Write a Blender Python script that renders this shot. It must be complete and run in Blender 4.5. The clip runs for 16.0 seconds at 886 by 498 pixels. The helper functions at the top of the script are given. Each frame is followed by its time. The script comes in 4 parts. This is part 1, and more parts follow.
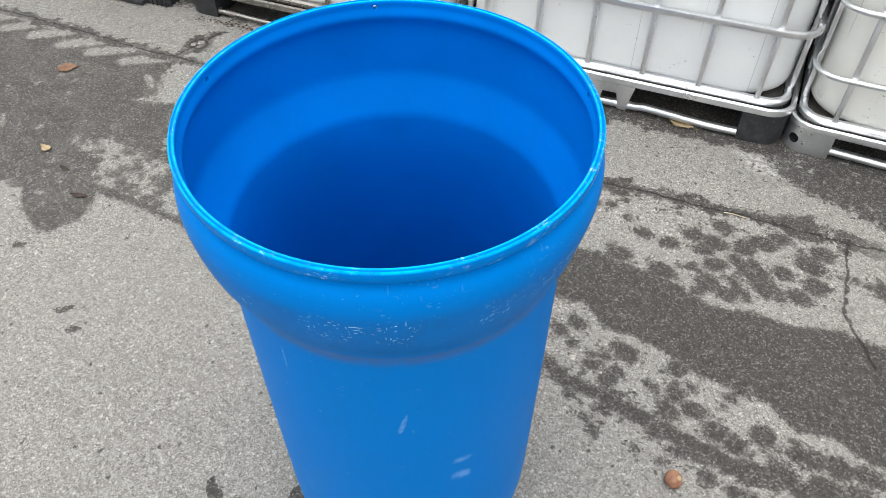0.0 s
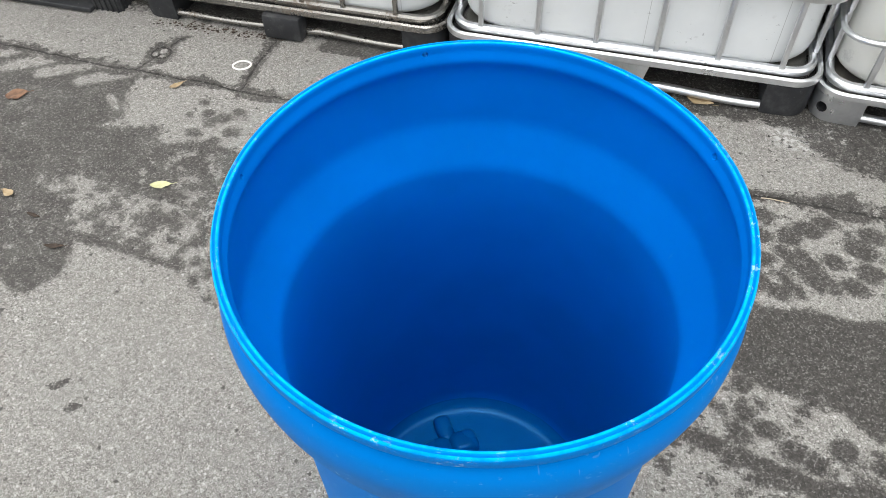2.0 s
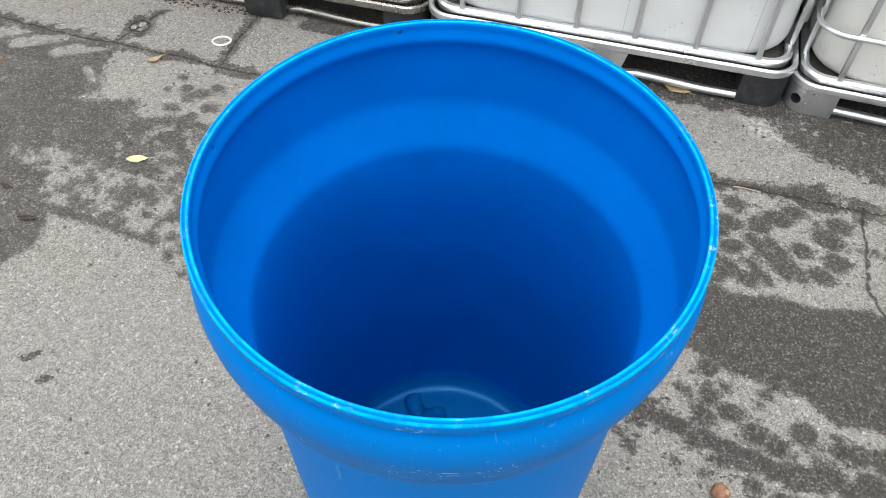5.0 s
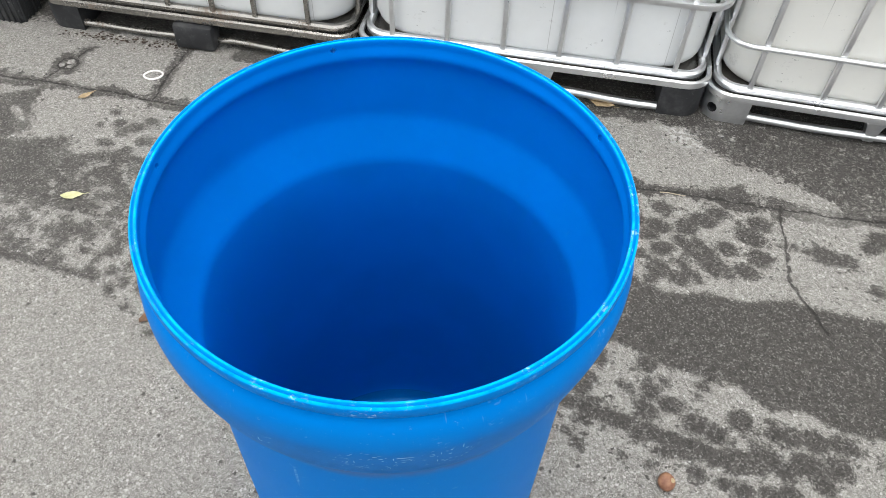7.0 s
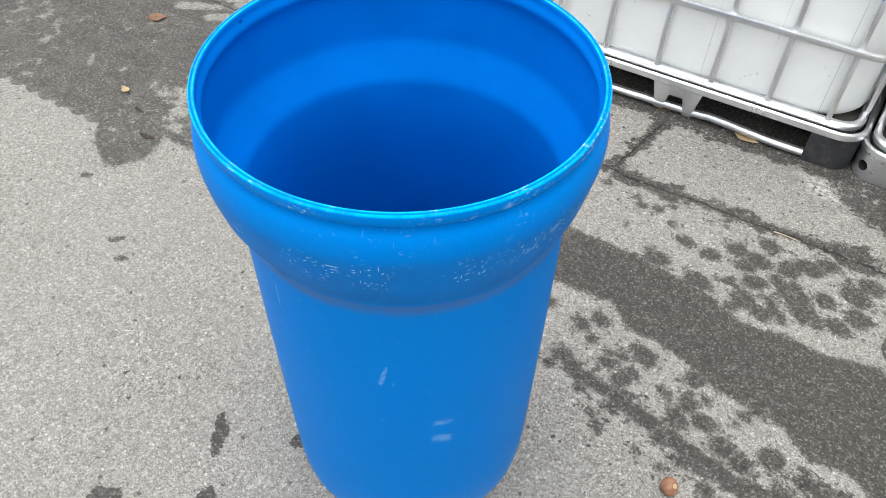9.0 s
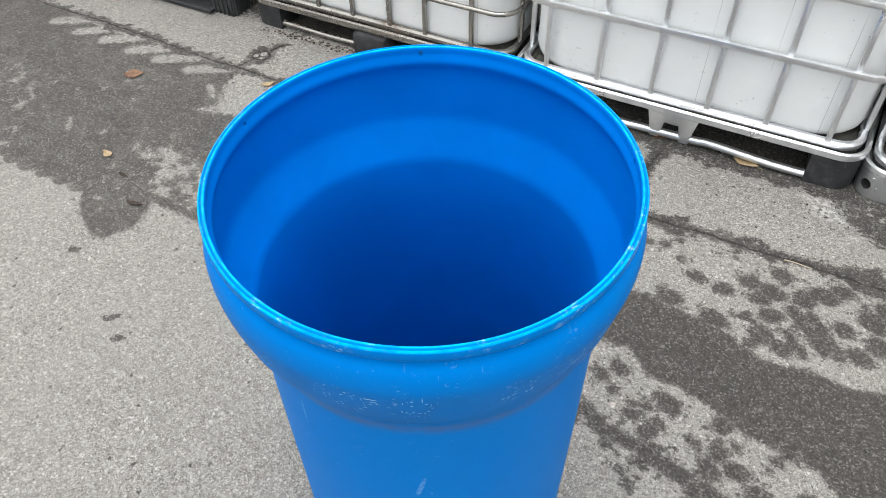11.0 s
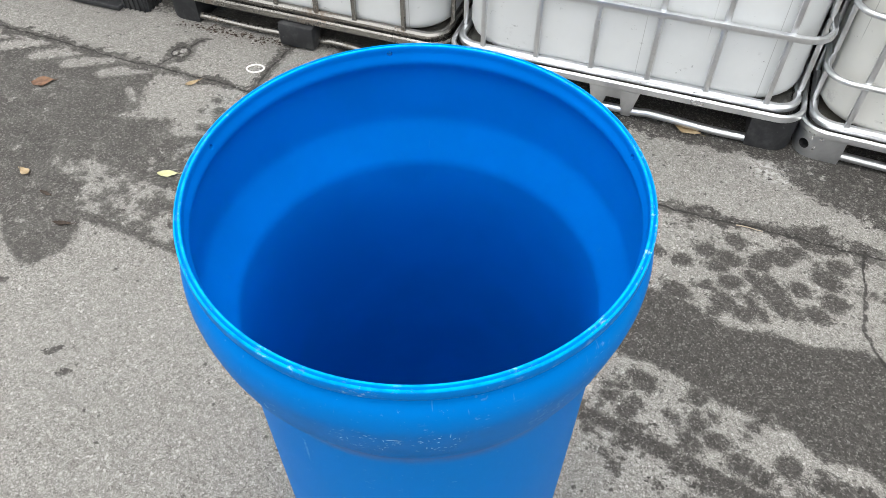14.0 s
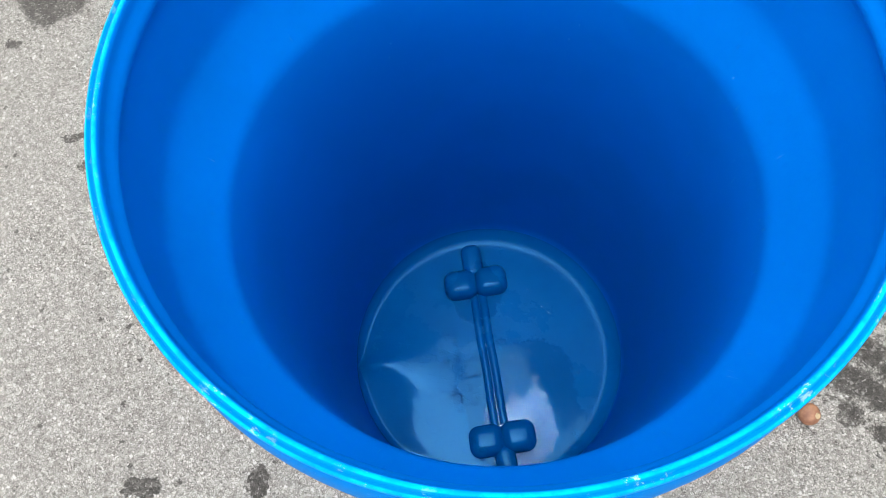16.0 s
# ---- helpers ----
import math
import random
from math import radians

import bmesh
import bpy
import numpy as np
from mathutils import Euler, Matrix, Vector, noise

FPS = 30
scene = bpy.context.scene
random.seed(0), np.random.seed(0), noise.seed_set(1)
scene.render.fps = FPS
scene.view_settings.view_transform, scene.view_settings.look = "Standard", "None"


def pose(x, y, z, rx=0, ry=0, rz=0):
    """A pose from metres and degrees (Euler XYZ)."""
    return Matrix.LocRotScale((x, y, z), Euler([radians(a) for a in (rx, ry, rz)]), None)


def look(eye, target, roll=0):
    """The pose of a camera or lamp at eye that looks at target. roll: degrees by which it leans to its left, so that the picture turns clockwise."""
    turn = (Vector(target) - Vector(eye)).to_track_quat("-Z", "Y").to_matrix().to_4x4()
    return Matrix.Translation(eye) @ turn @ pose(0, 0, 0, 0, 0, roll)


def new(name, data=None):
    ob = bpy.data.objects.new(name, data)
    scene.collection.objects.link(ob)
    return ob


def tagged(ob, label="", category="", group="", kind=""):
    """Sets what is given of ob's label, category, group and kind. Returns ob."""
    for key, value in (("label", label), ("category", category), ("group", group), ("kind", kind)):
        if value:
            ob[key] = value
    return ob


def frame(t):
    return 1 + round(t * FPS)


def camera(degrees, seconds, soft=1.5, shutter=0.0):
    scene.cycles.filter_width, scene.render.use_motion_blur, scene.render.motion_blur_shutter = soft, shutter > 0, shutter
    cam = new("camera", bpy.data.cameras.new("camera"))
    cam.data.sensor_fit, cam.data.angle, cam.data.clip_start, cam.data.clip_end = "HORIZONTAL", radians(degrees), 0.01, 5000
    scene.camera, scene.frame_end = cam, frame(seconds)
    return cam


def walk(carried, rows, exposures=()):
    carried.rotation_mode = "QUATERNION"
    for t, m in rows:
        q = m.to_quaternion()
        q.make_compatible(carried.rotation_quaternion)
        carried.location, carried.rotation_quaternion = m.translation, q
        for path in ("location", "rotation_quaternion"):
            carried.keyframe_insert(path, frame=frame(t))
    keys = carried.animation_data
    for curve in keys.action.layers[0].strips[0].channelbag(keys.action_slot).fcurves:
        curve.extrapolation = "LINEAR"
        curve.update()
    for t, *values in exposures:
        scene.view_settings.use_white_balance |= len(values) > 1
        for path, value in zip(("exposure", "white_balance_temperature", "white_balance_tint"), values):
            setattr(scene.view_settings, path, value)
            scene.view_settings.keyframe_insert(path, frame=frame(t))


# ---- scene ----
EXPOSURES = [(t, stops + 0.11) for t, stops in ((0.0, 0.95), (1.5, 0.90), (7.3, 0.90), (8.3, 1.10), (9.2, 1.06), (11.3, 0.95), (14.8, 0.92), (16.0, 1.18))]
cam = camera(61.35, 16.0, soft=0.7)
ROWS = [
    (0, 0.3817, -0.7449, 1.6310, 43.29, 0.04, 22.03),
    (0.5, 0.2718, -0.6619, 1.6158, 41.57, 1.28, 20.16),
    (1, 0.1590, -0.6112, 1.6172, 40.87, -0.38, 15.21),
    (1.5, 0.1361, -0.5663, 1.6133, 40.18, -0.21, 15.13),
    (2, 0.1306, -0.5426, 1.6188, 39.61, 1.64, 16.06),
    (2.5, 0.1099, -0.5727, 1.6140, 39.22, 1.37, 13.50),
    (3, 0.1317, -0.6081, 1.6286, 41.08, 0.49, 11.98),
    (3.5, 0.1613, -0.5955, 1.6222, 40.17, 1.17, 12.29),
    (3.7, 0.1824, -0.5734, 1.6211, 40.19, 2.01, 13.19),
    (5.8, 0.1349, -0.5550, 1.6255, 37.69, -1.03, 16.57),
    (6, 0.1349, -0.5722, 1.6204, 38.05, -0.53, 15.90),
    (6.5, 0.1357, -0.6025, 1.6204, 39.19, -0.51, 13.21),
    (7, 0.1649, -0.6092, 1.6378, 40.70, -1.52, 10.79),
    (7.5, 0.2795, -0.6246, 1.6276, 40.76, 0.37, 18.06),
    (7.7, 0.3464, -0.6357, 1.6102, 39.60, 0.83, 22.21),
    (8, 0.4313, -0.6679, 1.5885, 38.60, 0.01, 27.62),
    (8.5, 0.4915, -0.7209, 1.5858, 38.49, -0.54, 31.39),
    (9, 0.5103, -0.7407, 1.6162, 42.89, -0.97, 31.51),
    (9.2, 0.5109, -0.7435, 1.6296, 44.44, -0.56, 31.51),
    (11.3, 0.3639, -0.6301, 1.6628, 43.31, 1.30, 25.80),
    (11.5, 0.3579, -0.6206, 1.6563, 43.24, 1.31, 24.25),
    (12, 0.3530, -0.6227, 1.6624, 43.83, 1.10, 22.40),
    (12.5, 0.3414, -0.6278, 1.6737, 44.01, 1.09, 22.84),
    (13, 0.3174, -0.6285, 1.6681, 43.40, 0.60, 21.83),
    (13.5, 0.3030, -0.6294, 1.6614, 42.76, 0.27, 21.79),
    (14, 0.2609, -0.6199, 1.6558, 41.54, 0.00, 20.04),
    (14.5, 0.2010, -0.6205, 1.6387, 39.36, -0.80, 17.53),
    (15, 0.1771, -0.5583, 1.6098, 36.23, -0.35, 18.03),
    (15.3, 0.1505, -0.4838, 1.5797, 33.80, -0.20, 20.58),
    (15.5, 0.1429, -0.4170, 1.5469, 30.89, 1.00, 23.04),
    (15.6, 0.1410, -0.3879, 1.5356, 29.68, 1.52, 24.05),
    (16, 0.1262, -0.2822, 1.4661, 21.22, 2.93, 26.78),
]
walk(cam, [(t, pose(x, y, z, rx, ry, rz)) for t, x, y, z, rx, ry, rz in ROWS], EXPOSURES)

# ---- world and light ----
SUN_UP, SUN_ROUND = radians(86), radians(205)
world = bpy.data.worlds.new("overcast_sky")
scene.world = world
world.use_nodes = True
wt = world.node_tree
wt.nodes.clear()
sky = wt.nodes.new("ShaderNodeTexSky")
sky.sky_type, sky.sun_disc = "NISHITA", False
sky.sun_elevation, sky.sun_rotation = SUN_UP, SUN_ROUND
sky.air_density, sky.dust_density = 1.0, 4.0
grey = wt.nodes.new("ShaderNodeHueSaturation")
grey.inputs["Saturation"].default_value = 0.10
bg = wt.nodes.new("ShaderNodeBackground")
bg.inputs["Strength"].default_value = 0.15
wo = wt.nodes.new("ShaderNodeOutputWorld")
wt.links.new(sky.outputs[0], grey.inputs["Color"])
wt.links.new(grey.outputs[0], bg.inputs["Color"])
wt.links.new(bg.outputs[0], wo.inputs["Surface"])

sun = new("sun", bpy.data.lights.new("sun", "SUN"))
sun.data.energy, sun.data.angle, sun.data.color = 1.05, radians(148), (0.99, 1.0, 0.975)
sun_dir = Vector((math.sin(SUN_ROUND) * math.cos(SUN_UP), math.cos(SUN_ROUND) * math.cos(SUN_UP), math.sin(SUN_UP)))
sun.matrix_world = look(sun_dir * 20, (0, 0, 0))


# ---- shader arithmetic ----
class Val:
    """A number in a node tree; arithmetic on it makes Math nodes."""

    def __init__(self, tree, socket):
        self.tree, self.socket = tree, socket

    def op(self, kind, *others, clamp=False):
        n = self.tree.nodes.new("ShaderNodeMath")
        n.operation, n.use_clamp = kind, clamp
        for i, o in enumerate((self, *others)):
            if isinstance(o, Val):
                self.tree.links.new(o.socket, n.inputs[i])
            else:
                n.inputs[i].default_value = o
        return Val(self.tree, n.outputs[0])

    def __add__(self, o): return self.op("ADD", o)
    def __radd__(self, o): return self.op("ADD", o)
    def __sub__(self, o): return self.op("SUBTRACT", o)
    def __rsub__(self, o): return (self * -1.0) + o
    def __mul__(self, o): return self.op("MULTIPLY", o)
    def __rmul__(self, o): return self.op("MULTIPLY", o)
    def __truediv__(self, o): return self.op("DIVIDE", o)
    def abs(self): return self.op("ABSOLUTE")
    def max(self, o): return self.op("MAXIMUM", o)
    def min(self, o): return self.op("MINIMUM", o)
    def clamp(self): return self.op("ADD", 0.0, clamp=True)

    def step(self, lo, hi):
        """0 below lo, 1 above hi, smooth between (lo may be the larger)."""
        n = self.tree.nodes.new("ShaderNodeMapRange")
        n.interpolation_type = "SMOOTHSTEP"
        flip = lo > hi
        for i, x in ((1, min(lo, hi)), (2, max(lo, hi)), (3, 1.0 if flip else 0.0), (4, 0.0 if flip else 1.0)):
            n.inputs[i].default_value = x
        self.tree.links.new(self.socket, n.inputs[0])
        return Val(self.tree, n.outputs[0])

    def band(self, lo, hi, soft):
        return self.step(lo - soft, lo + soft) * self.step(hi + soft, hi - soft)


class Mat:
    """A procedural material and the few nodes that it is made of."""

    def __init__(self, name, rough=0.5, metal=0.0, spec=0.5):
        self.mat = bpy.data.materials.new(name)
        self.mat.use_nodes = True
        self.tree = self.mat.node_tree
        self.bsdf = self.tree.nodes["Principled BSDF"]
        self.bsdf.inputs["Roughness"].default_value = rough
        self.bsdf.inputs["Metallic"].default_value = metal
        self.bsdf.inputs["Specular IOR Level"].default_value = spec
        self.coord = self.tree.nodes.new("ShaderNodeTexCoord").outputs["Object"]

    def val(self, socket):
        return Val(self.tree, socket)

    def xyz(self, vector=None):
        s = self.tree.nodes.new("ShaderNodeSeparateXYZ")
        self.tree.links.new(vector or self.coord, s.inputs[0])
        return [self.val(o) for o in s.outputs]

    def vec(self, x, y, z=0.0):
        n = self.tree.nodes.new("ShaderNodeCombineXYZ")
        for i, o in enumerate((x, y, z)):
            if isinstance(o, Val):
                self.tree.links.new(o.socket, n.inputs[i])
            else:
                n.inputs[i].default_value = o
        return n.outputs[0]

    def noise(self, scale, detail=4.0, rough=0.6, stretch=None, vector=None, warp=0.0):
        n = self.tree.nodes.new("ShaderNodeTexNoise")
        n.inputs["Scale"].default_value, n.inputs["Detail"].default_value = scale, detail
        n.inputs["Roughness"].default_value, n.inputs["Distortion"].default_value = rough, warp
        src = vector or self.coord
        if stretch:
            m = self.tree.nodes.new("ShaderNodeMapping")
            m.inputs["Scale"].default_value = stretch
            self.tree.links.new(src, m.inputs[0])
            src = m.outputs[0]
        self.tree.links.new(src, n.inputs["Vector"])
        return self.val(n.outputs[0])

    def cells(self, scale, vector=None, feature="F1", out="Distance", random=1.0):
        n = self.tree.nodes.new("ShaderNodeTexVoronoi")
        n.feature = feature
        n.inputs["Scale"].default_value = scale
        n.inputs["Randomness"].default_value = random
        self.tree.links.new(vector or self.coord, n.inputs["Vector"])
        if out == "Color":
            s = self.tree.nodes.new("ShaderNodeSeparateColor")
            self.tree.links.new(n.outputs["Color"], s.inputs[0])
            return self.val(s.outputs[0])
        return self.val(n.outputs[out])

    def mix(self, amount, a, b):
        n = self.tree.nodes.new("ShaderNodeMix")
        n.data_type = "RGBA"
        for i, o in ((0, amount), (6, a), (7, b)):
            if isinstance(o, Val):
                self.tree.links.new(o.socket, n.inputs[i])
            elif isinstance(o, (tuple, list)):
                n.inputs[i].default_value = (*o, 1.0)
            elif isinstance(o, float):
                n.inputs[i].default_value = o
            else:
                self.tree.links.new(o, n.inputs[i])
        return n.outputs[2]

    def color(self, socket):
        self.tree.links.new(socket, self.bsdf.inputs["Base Color"])

    def rough(self, v):
        self.tree.links.new(v.socket, self.bsdf.inputs["Roughness"])

    def metal(self, v):
        self.tree.links.new(v.socket, self.bsdf.inputs["Metallic"])

    def bump(self, height, strength=0.5, distance=0.002):
        n = self.tree.nodes.new("ShaderNodeBump")
        n.inputs["Strength"].default_value, n.inputs["Distance"].default_value = strength, distance
        self.tree.links.new(height.socket, n.inputs["Height"])
        self.tree.links.new(n.outputs[0], self.bsdf.inputs["Normal"])


# ---- materials ----
def segment(m, x, y, a, b, wob):
    """Distance from the segment a-b on the ground, wavering by wob."""
    dx, dy = b[0] - a[0], b[1] - a[1]
    ln = math.hypot(dx, dy)
    ux, uy = dx / ln, dy / ln
    px, py = x - a[0], y - a[1]
    along = px * ux + py * uy
    across = px * -uy + py * ux + wob
    over = (along - ln).max(along * -1.0).max(0.0)
    return (across * across + over * over).op("SQRT")


def asphalt_material():
    m = Mat("worn_asphalt", 0.85, 0.0, 0.35)
    x, y, z = m.xyz()
    soft = m.noise(2.2, 3, 0.55)
    mid = m.noise(11, 4, 0.6)
    rag = m.noise(27, 4, 0.65)
    fine = m.noise(70, 3, 0.6)
    grit = m.noise(420, 2, 0.5)
    wob = (m.noise(5, 5, 0.65) - 0.5) * 0.16 + (fine - 0.5) * 0.02
    X = x + (m.noise(7, 4, 0.65) - 0.5) * 0.13
    Y = y + (m.noise(8.3, 4, 0.65, (1, 1.1, 1)) - 0.5) * 0.10 + (m.noise(19, 3, 0.6) - 0.5) * 0.07
    # how deep inside (+) or outside (-) a damp stain each place lies, in metres
    stain = m.tree.nodes.new("ShaderNodeAttribute")
    stain.attribute_name = "damp"
    depth = m.val(stain.outputs["Fac"])
    # damp ground along the tanks, and shade beneath them painted as wet
    damp_and_shade = Y.step(1.44, 1.50) * X.step(-0.2, 0.1) * 0.90
    for field in (
        (Y + (X - 0.55).max(0.0).min(0.6) * 0.48).step(1.38, 1.52) * X.step(0.45, 0.75) * 0.92,
        Y.step(1.47, 1.52) * X.step(-1.12, -0.95) * 0.95,
        Y.step(1.54, 1.60) * 0.8,
        # beneath the tanks: their shade, put in as soaked ground
        Y.step(1.60, 1.66) * 1.2,
    ):
        damp_and_shade = damp_and_shade.max(field)
    jolt = m.tree.nodes.new("ShaderNodeTexNoise")
    jolt.inputs["Scale"].default_value, jolt.inputs["Detail"].default_value = 190, 2.0
    m.tree.links.new(m.coord, jolt.inputs["Vector"])
    bent = m.xyz(vector=jolt.outputs["Color"])
    packed = m.vec(x + (bent[0] - 0.5) * 0.010, y + (bent[1] - 0.5) * 0.010)
    grain = m.noise(200, 5, 0.75)
    size = m.noise(9, 3, 0.6)
    stone_c, stone_e = m.cells(205, packed, "F1", "Color"), m.cells(205, packed, "DISTANCE_TO_EDGE")
    ragged = (rag - 0.5) * 1.2 + (fine - 0.5) * 1.3 + (mid - 0.5) * 0.6 + (stone_c - 0.5) * 0.22
    wet = (damp_and_shade + ragged * 0.55).step(0.72, 0.88) * damp_and_shade.step(0.05, 0.25)
    crisp = m.noise(130, 3, 0.7)
    edge = depth + (rag - 0.5) * 0.028 + (fine - 0.5) * 0.024 + (crisp - 0.5) * 0.024 + (stone_c - 0.5) * 0.012
    wet = wet.max(edge.step(-0.005, 0.006))
    # spatter round the prints, thinning out away from them
    spatter = (m.noise(48, 4, 0.7) + (mid - 0.5) * 0.35 + depth.max(-0.045) * 3.2).step(0.53, 0.57)
    wet = wet.max(spatter * (0.55 + crisp * 0.5) * depth.step(-0.049, -0.035))
    # loose damp flecks
    fleck = (m.noise(26, 4, 0.75) + (soft - 0.5) * 0.45).step(0.65, 0.69) * Y.band(0.10, 1.6, 0.1) * X.step(-0.2, 0.3)
    far_fleck = (m.noise(34, 4, 0.75) + (mid - 0.5) * 0.3).step(0.66, 0.70) * Y.band(1.16, 1.7, 0.05) * X.step(-0.2, -0.8)
    # small separate stains on the near side
    spots = None
    dx, dy = (m.noise(18, 4, 0.7) - 0.5) * 0.07, (m.noise(21, 4, 0.7) - 0.5) * 0.07
    for sx, sy, rx, ry in ((-0.385, -0.245, 0.017, 0.058), (-0.30, -0.385, 0.026, 0.026), (-0.215, -0.165, 0.018, 0.016),
                           (-0.585, -0.60, 0.030, 0.014), (-0.50, -0.495, 0.040, 0.022), (-0.455, -0.53, 0.020, 0.040), (-0.415, -0.565, 0.045, 0.026), (-0.47, -0.56, 0.026, 0.012), (-1.385, 0.22, 0.020, 0.012),
                           (-1.09, 0.07, 0.032, 0.010), (-1.02, 0.02, 0.03, 0.01)):
        px, py = x - sx + dx, y - sy + dy
        u, w = (px * 0.86 + py * 0.52) / rx, (py * 0.86 - px * 0.52) / ry
        d = (u * u + w * w + (fine - 0.5) * 1.4).step(1.15, 0.8)
        spots = d if spots is None else spots.max(d)
    # a row of round lug prints along the near edge of the wide patch
    step_x = ((x * (1.0 / 0.082)).op("FRACT") - 0.5) * 0.082
    row_y = y - 0.437 + (mid - 0.5) * 0.03
    prints = (step_x * step_x + row_y * row_y * 1.3 + (fine - 0.5) * 0.0008).op("MAXIMUM", 0.0).op("SQRT").step(0.034, 0.026) * x.step(-1.52, -1.56)
    spots = spots.max(prints * 0.9)
    # cracks, each with a damp seam
    cracks = None
    for a, b in (((-4.5, 1.34), (-1.05, 1.235)), ((-1.05, 1.235), (0.05, 1.155)), ((0.05, 1.155), (4.0, 1.19)), ((-1.165, 1.24), (-1.155, 1.58)),
                 ((-1.57, 1.27), (-1.505, 1.47)), ((0.03, 1.16), (0.09, 1.50))):
        d = segment(m, x, y, a, b, wob * 0.34 + (rag - 0.5) * 0.03)
        cracks = d if cracks is None else cracks.min(d)
    crumb = ((((x + 1.540) * (x + 1.540) + (y - 1.367) * (y - 1.367)).op("SQRT") + (rag - 0.5) * 0.030) - 0.034).abs()
    cracks = cracks.min(crumb)
    seam = (cracks + (mid - 0.5) * 0.12 + (rag - 0.5) * 0.08 + (fine - 0.5) * 0.04).step(0.034, 0.020) * soft.step(0.30, 0.48)
    dry = segment(m, x, y, (0.935, 1.17), (0.925, 0.88), wob * 0.25 + (rag - 0.5) * 0.02).min(segment(m, x, y, (0.925, 0.88), (1.01, 0.70), wob * 0.25 + (rag - 0.5) * 0.02))
    cracks = cracks.min(dry * 0.8)
    gap = (cracks + (fine - 0.5) * 0.012 + (rag - 0.5) * 0.012).step(0.0058, 0.0014) * (rag + soft * 0.6).step(0.50, 0.72).max(dry.step(0.03, 0.02) * 0.8)
    wet = wet.max(fleck).max(far_fleck).max(spots).max(seam).clamp()
    # half-dried speckles inside the soaked stretches
    drying = (m.noise(17, 5, 0.75) + (soft - 0.5) * 0.5).step(0.58, 0.66) * X.step(0.2, -0.9) * Y.step(1.2, 0.9)
    wet = (wet - drying * 0.75 * (1.0 - spots)).clamp()
    # exposed aggregate: close-packed uneven grains, dark crevices, a few pale chips
    bits_d, bits_c = m.cells(330, packed), m.cells(330, packed, "F1", "Color")
    chip_d, chip_c = m.cells(120, packed), m.cells(120, packed, "F1", "Color")
    pit_d, pit_c = m.cells(48, packed), m.cells(48, packed, "F1", "Color")
    crevice = (stone_e + (grain - 0.5) * 0.30).step(0.17, 0.04) * (0.30 + (grain + (fine - 0.5) * 0.5).step(0.42, 0.54) * 0.70)
    chips = (chip_c + (mid - 0.5) * 0.16).step(0.920, 0.945) * (chip_d + (grain - 0.5) * 0.6).step(0.46, 0.34)
    bright = (bits_c + (rag - 0.5) * 0.20).step(0.920, 0.955) * bits_d.step(0.5, 0.3)
    pits = (pit_c + (mid - 0.5) * 0.10).step(0.065, 0.045) * (pit_d + (grain - 0.5) * 0.9).step(0.30, 0.20)
    specks = (bits_c + (rag - 0.5) * 0.20).step(0.10, 0.07) * bits_d.step(0.55, 0.35)
    base = m.mix((stone_c * 0.55 + grain * 0.9 - 0.22).step(0.18, 0.85), (0.300, 0.287, 0.262), (0.500, 0.483, 0.448))
    base = m.mix(bits_c.step(0.50, 0.10) * 0.25, base, (0.17, 0.162, 0.147))
    base = m.mix(bits_c.step(0.62, 0.92) * 0.50, base, (0.60, 0.585, 0.555))
    base = m.mix(crevice * (0.52 + size * 0.40), base, (0.095, 0.089, 0.078))
    base = m.mix(chips * 0.85, base, (0.62, 0.61, 0.59))
    base = m.mix(bright * 0.8, base, (0.66, 0.65, 0.63))
    base = m.mix(pits * 0.8, base, (0.050, 0.047, 0.043))
    base = m.mix(specks * 0.75, base, (0.070, 0.066, 0.060))
    base = m.mix(soft.step(0.40, 0.64) * 0.12, base, (0.42, 0.405, 0.378))
    base = m.mix(m.noise(1.1, 4, 0.6).step(0.54, 0.70) * 0.14, base, (0.20, 0.192, 0.177))
    base = m.mix((rag * 0.6 + mid * 0.4).step(0.54, 0.66) * 0.12, base, (0.19, 0.182, 0.168))
    chalk = (((x - 0.70) * (x - 0.70) * 22.0 + (y - 1.45) * (y - 1.45) * 110.0) + (mid - 0.5) * 1.6).step(0.55, 0.0) * fine.step(0.46, 0.56)
    base = m.mix(chalk * 0.85, base, (0.66, 0.66, 0.64))
    damp = m.mix((stone_c * 0.5 + grain * 0.9 - 0.20).step(0.18, 0.85), (0.045, 0.0415, 0.037), (0.118, 0.110, 0.099))
    damp = m.mix(crevice * 0.6, damp, (0.016, 0.015, 0.0135))
    damp = m.mix((stone_c + (grain - 0.5) * 0.5).step(0.80, 0.92) * stone_e.step(0.02, 0.14) * 0.8, damp, (0.235, 0.226, 0.21))
    damp = m.mix(chips * 0.6, damp, (0.20, 0.193, 0.18))
    damp = m.mix(bright * 0.7, damp, (0.36, 0.35, 0.335))
    damp = m.mix(pits * 0.6, damp, (0.02, 0.019, 0.017))
    wet = wet * (1.0 - X.step(-0.4, -0.9) * (0.07 + mid.step(0.42, 0.64) * 0.13))
    tone = m.mix(wet * 0.96, base, damp)
    tone = m.mix(gap * 0.8, tone, (0.022, 0.02, 0.018))
    m.color(tone)
    m.rough(0.88 - wet * 0.24 - (fine - 0.5) * 0.2)
    m.bump(grain * 1.2 + stone_c * 0.4 - crevice * 1.0 + chips * 0.4 - pits * 0.8 + grit * 0.4 - gap * 2.0, 0.9, 0.004)
    return m.mat


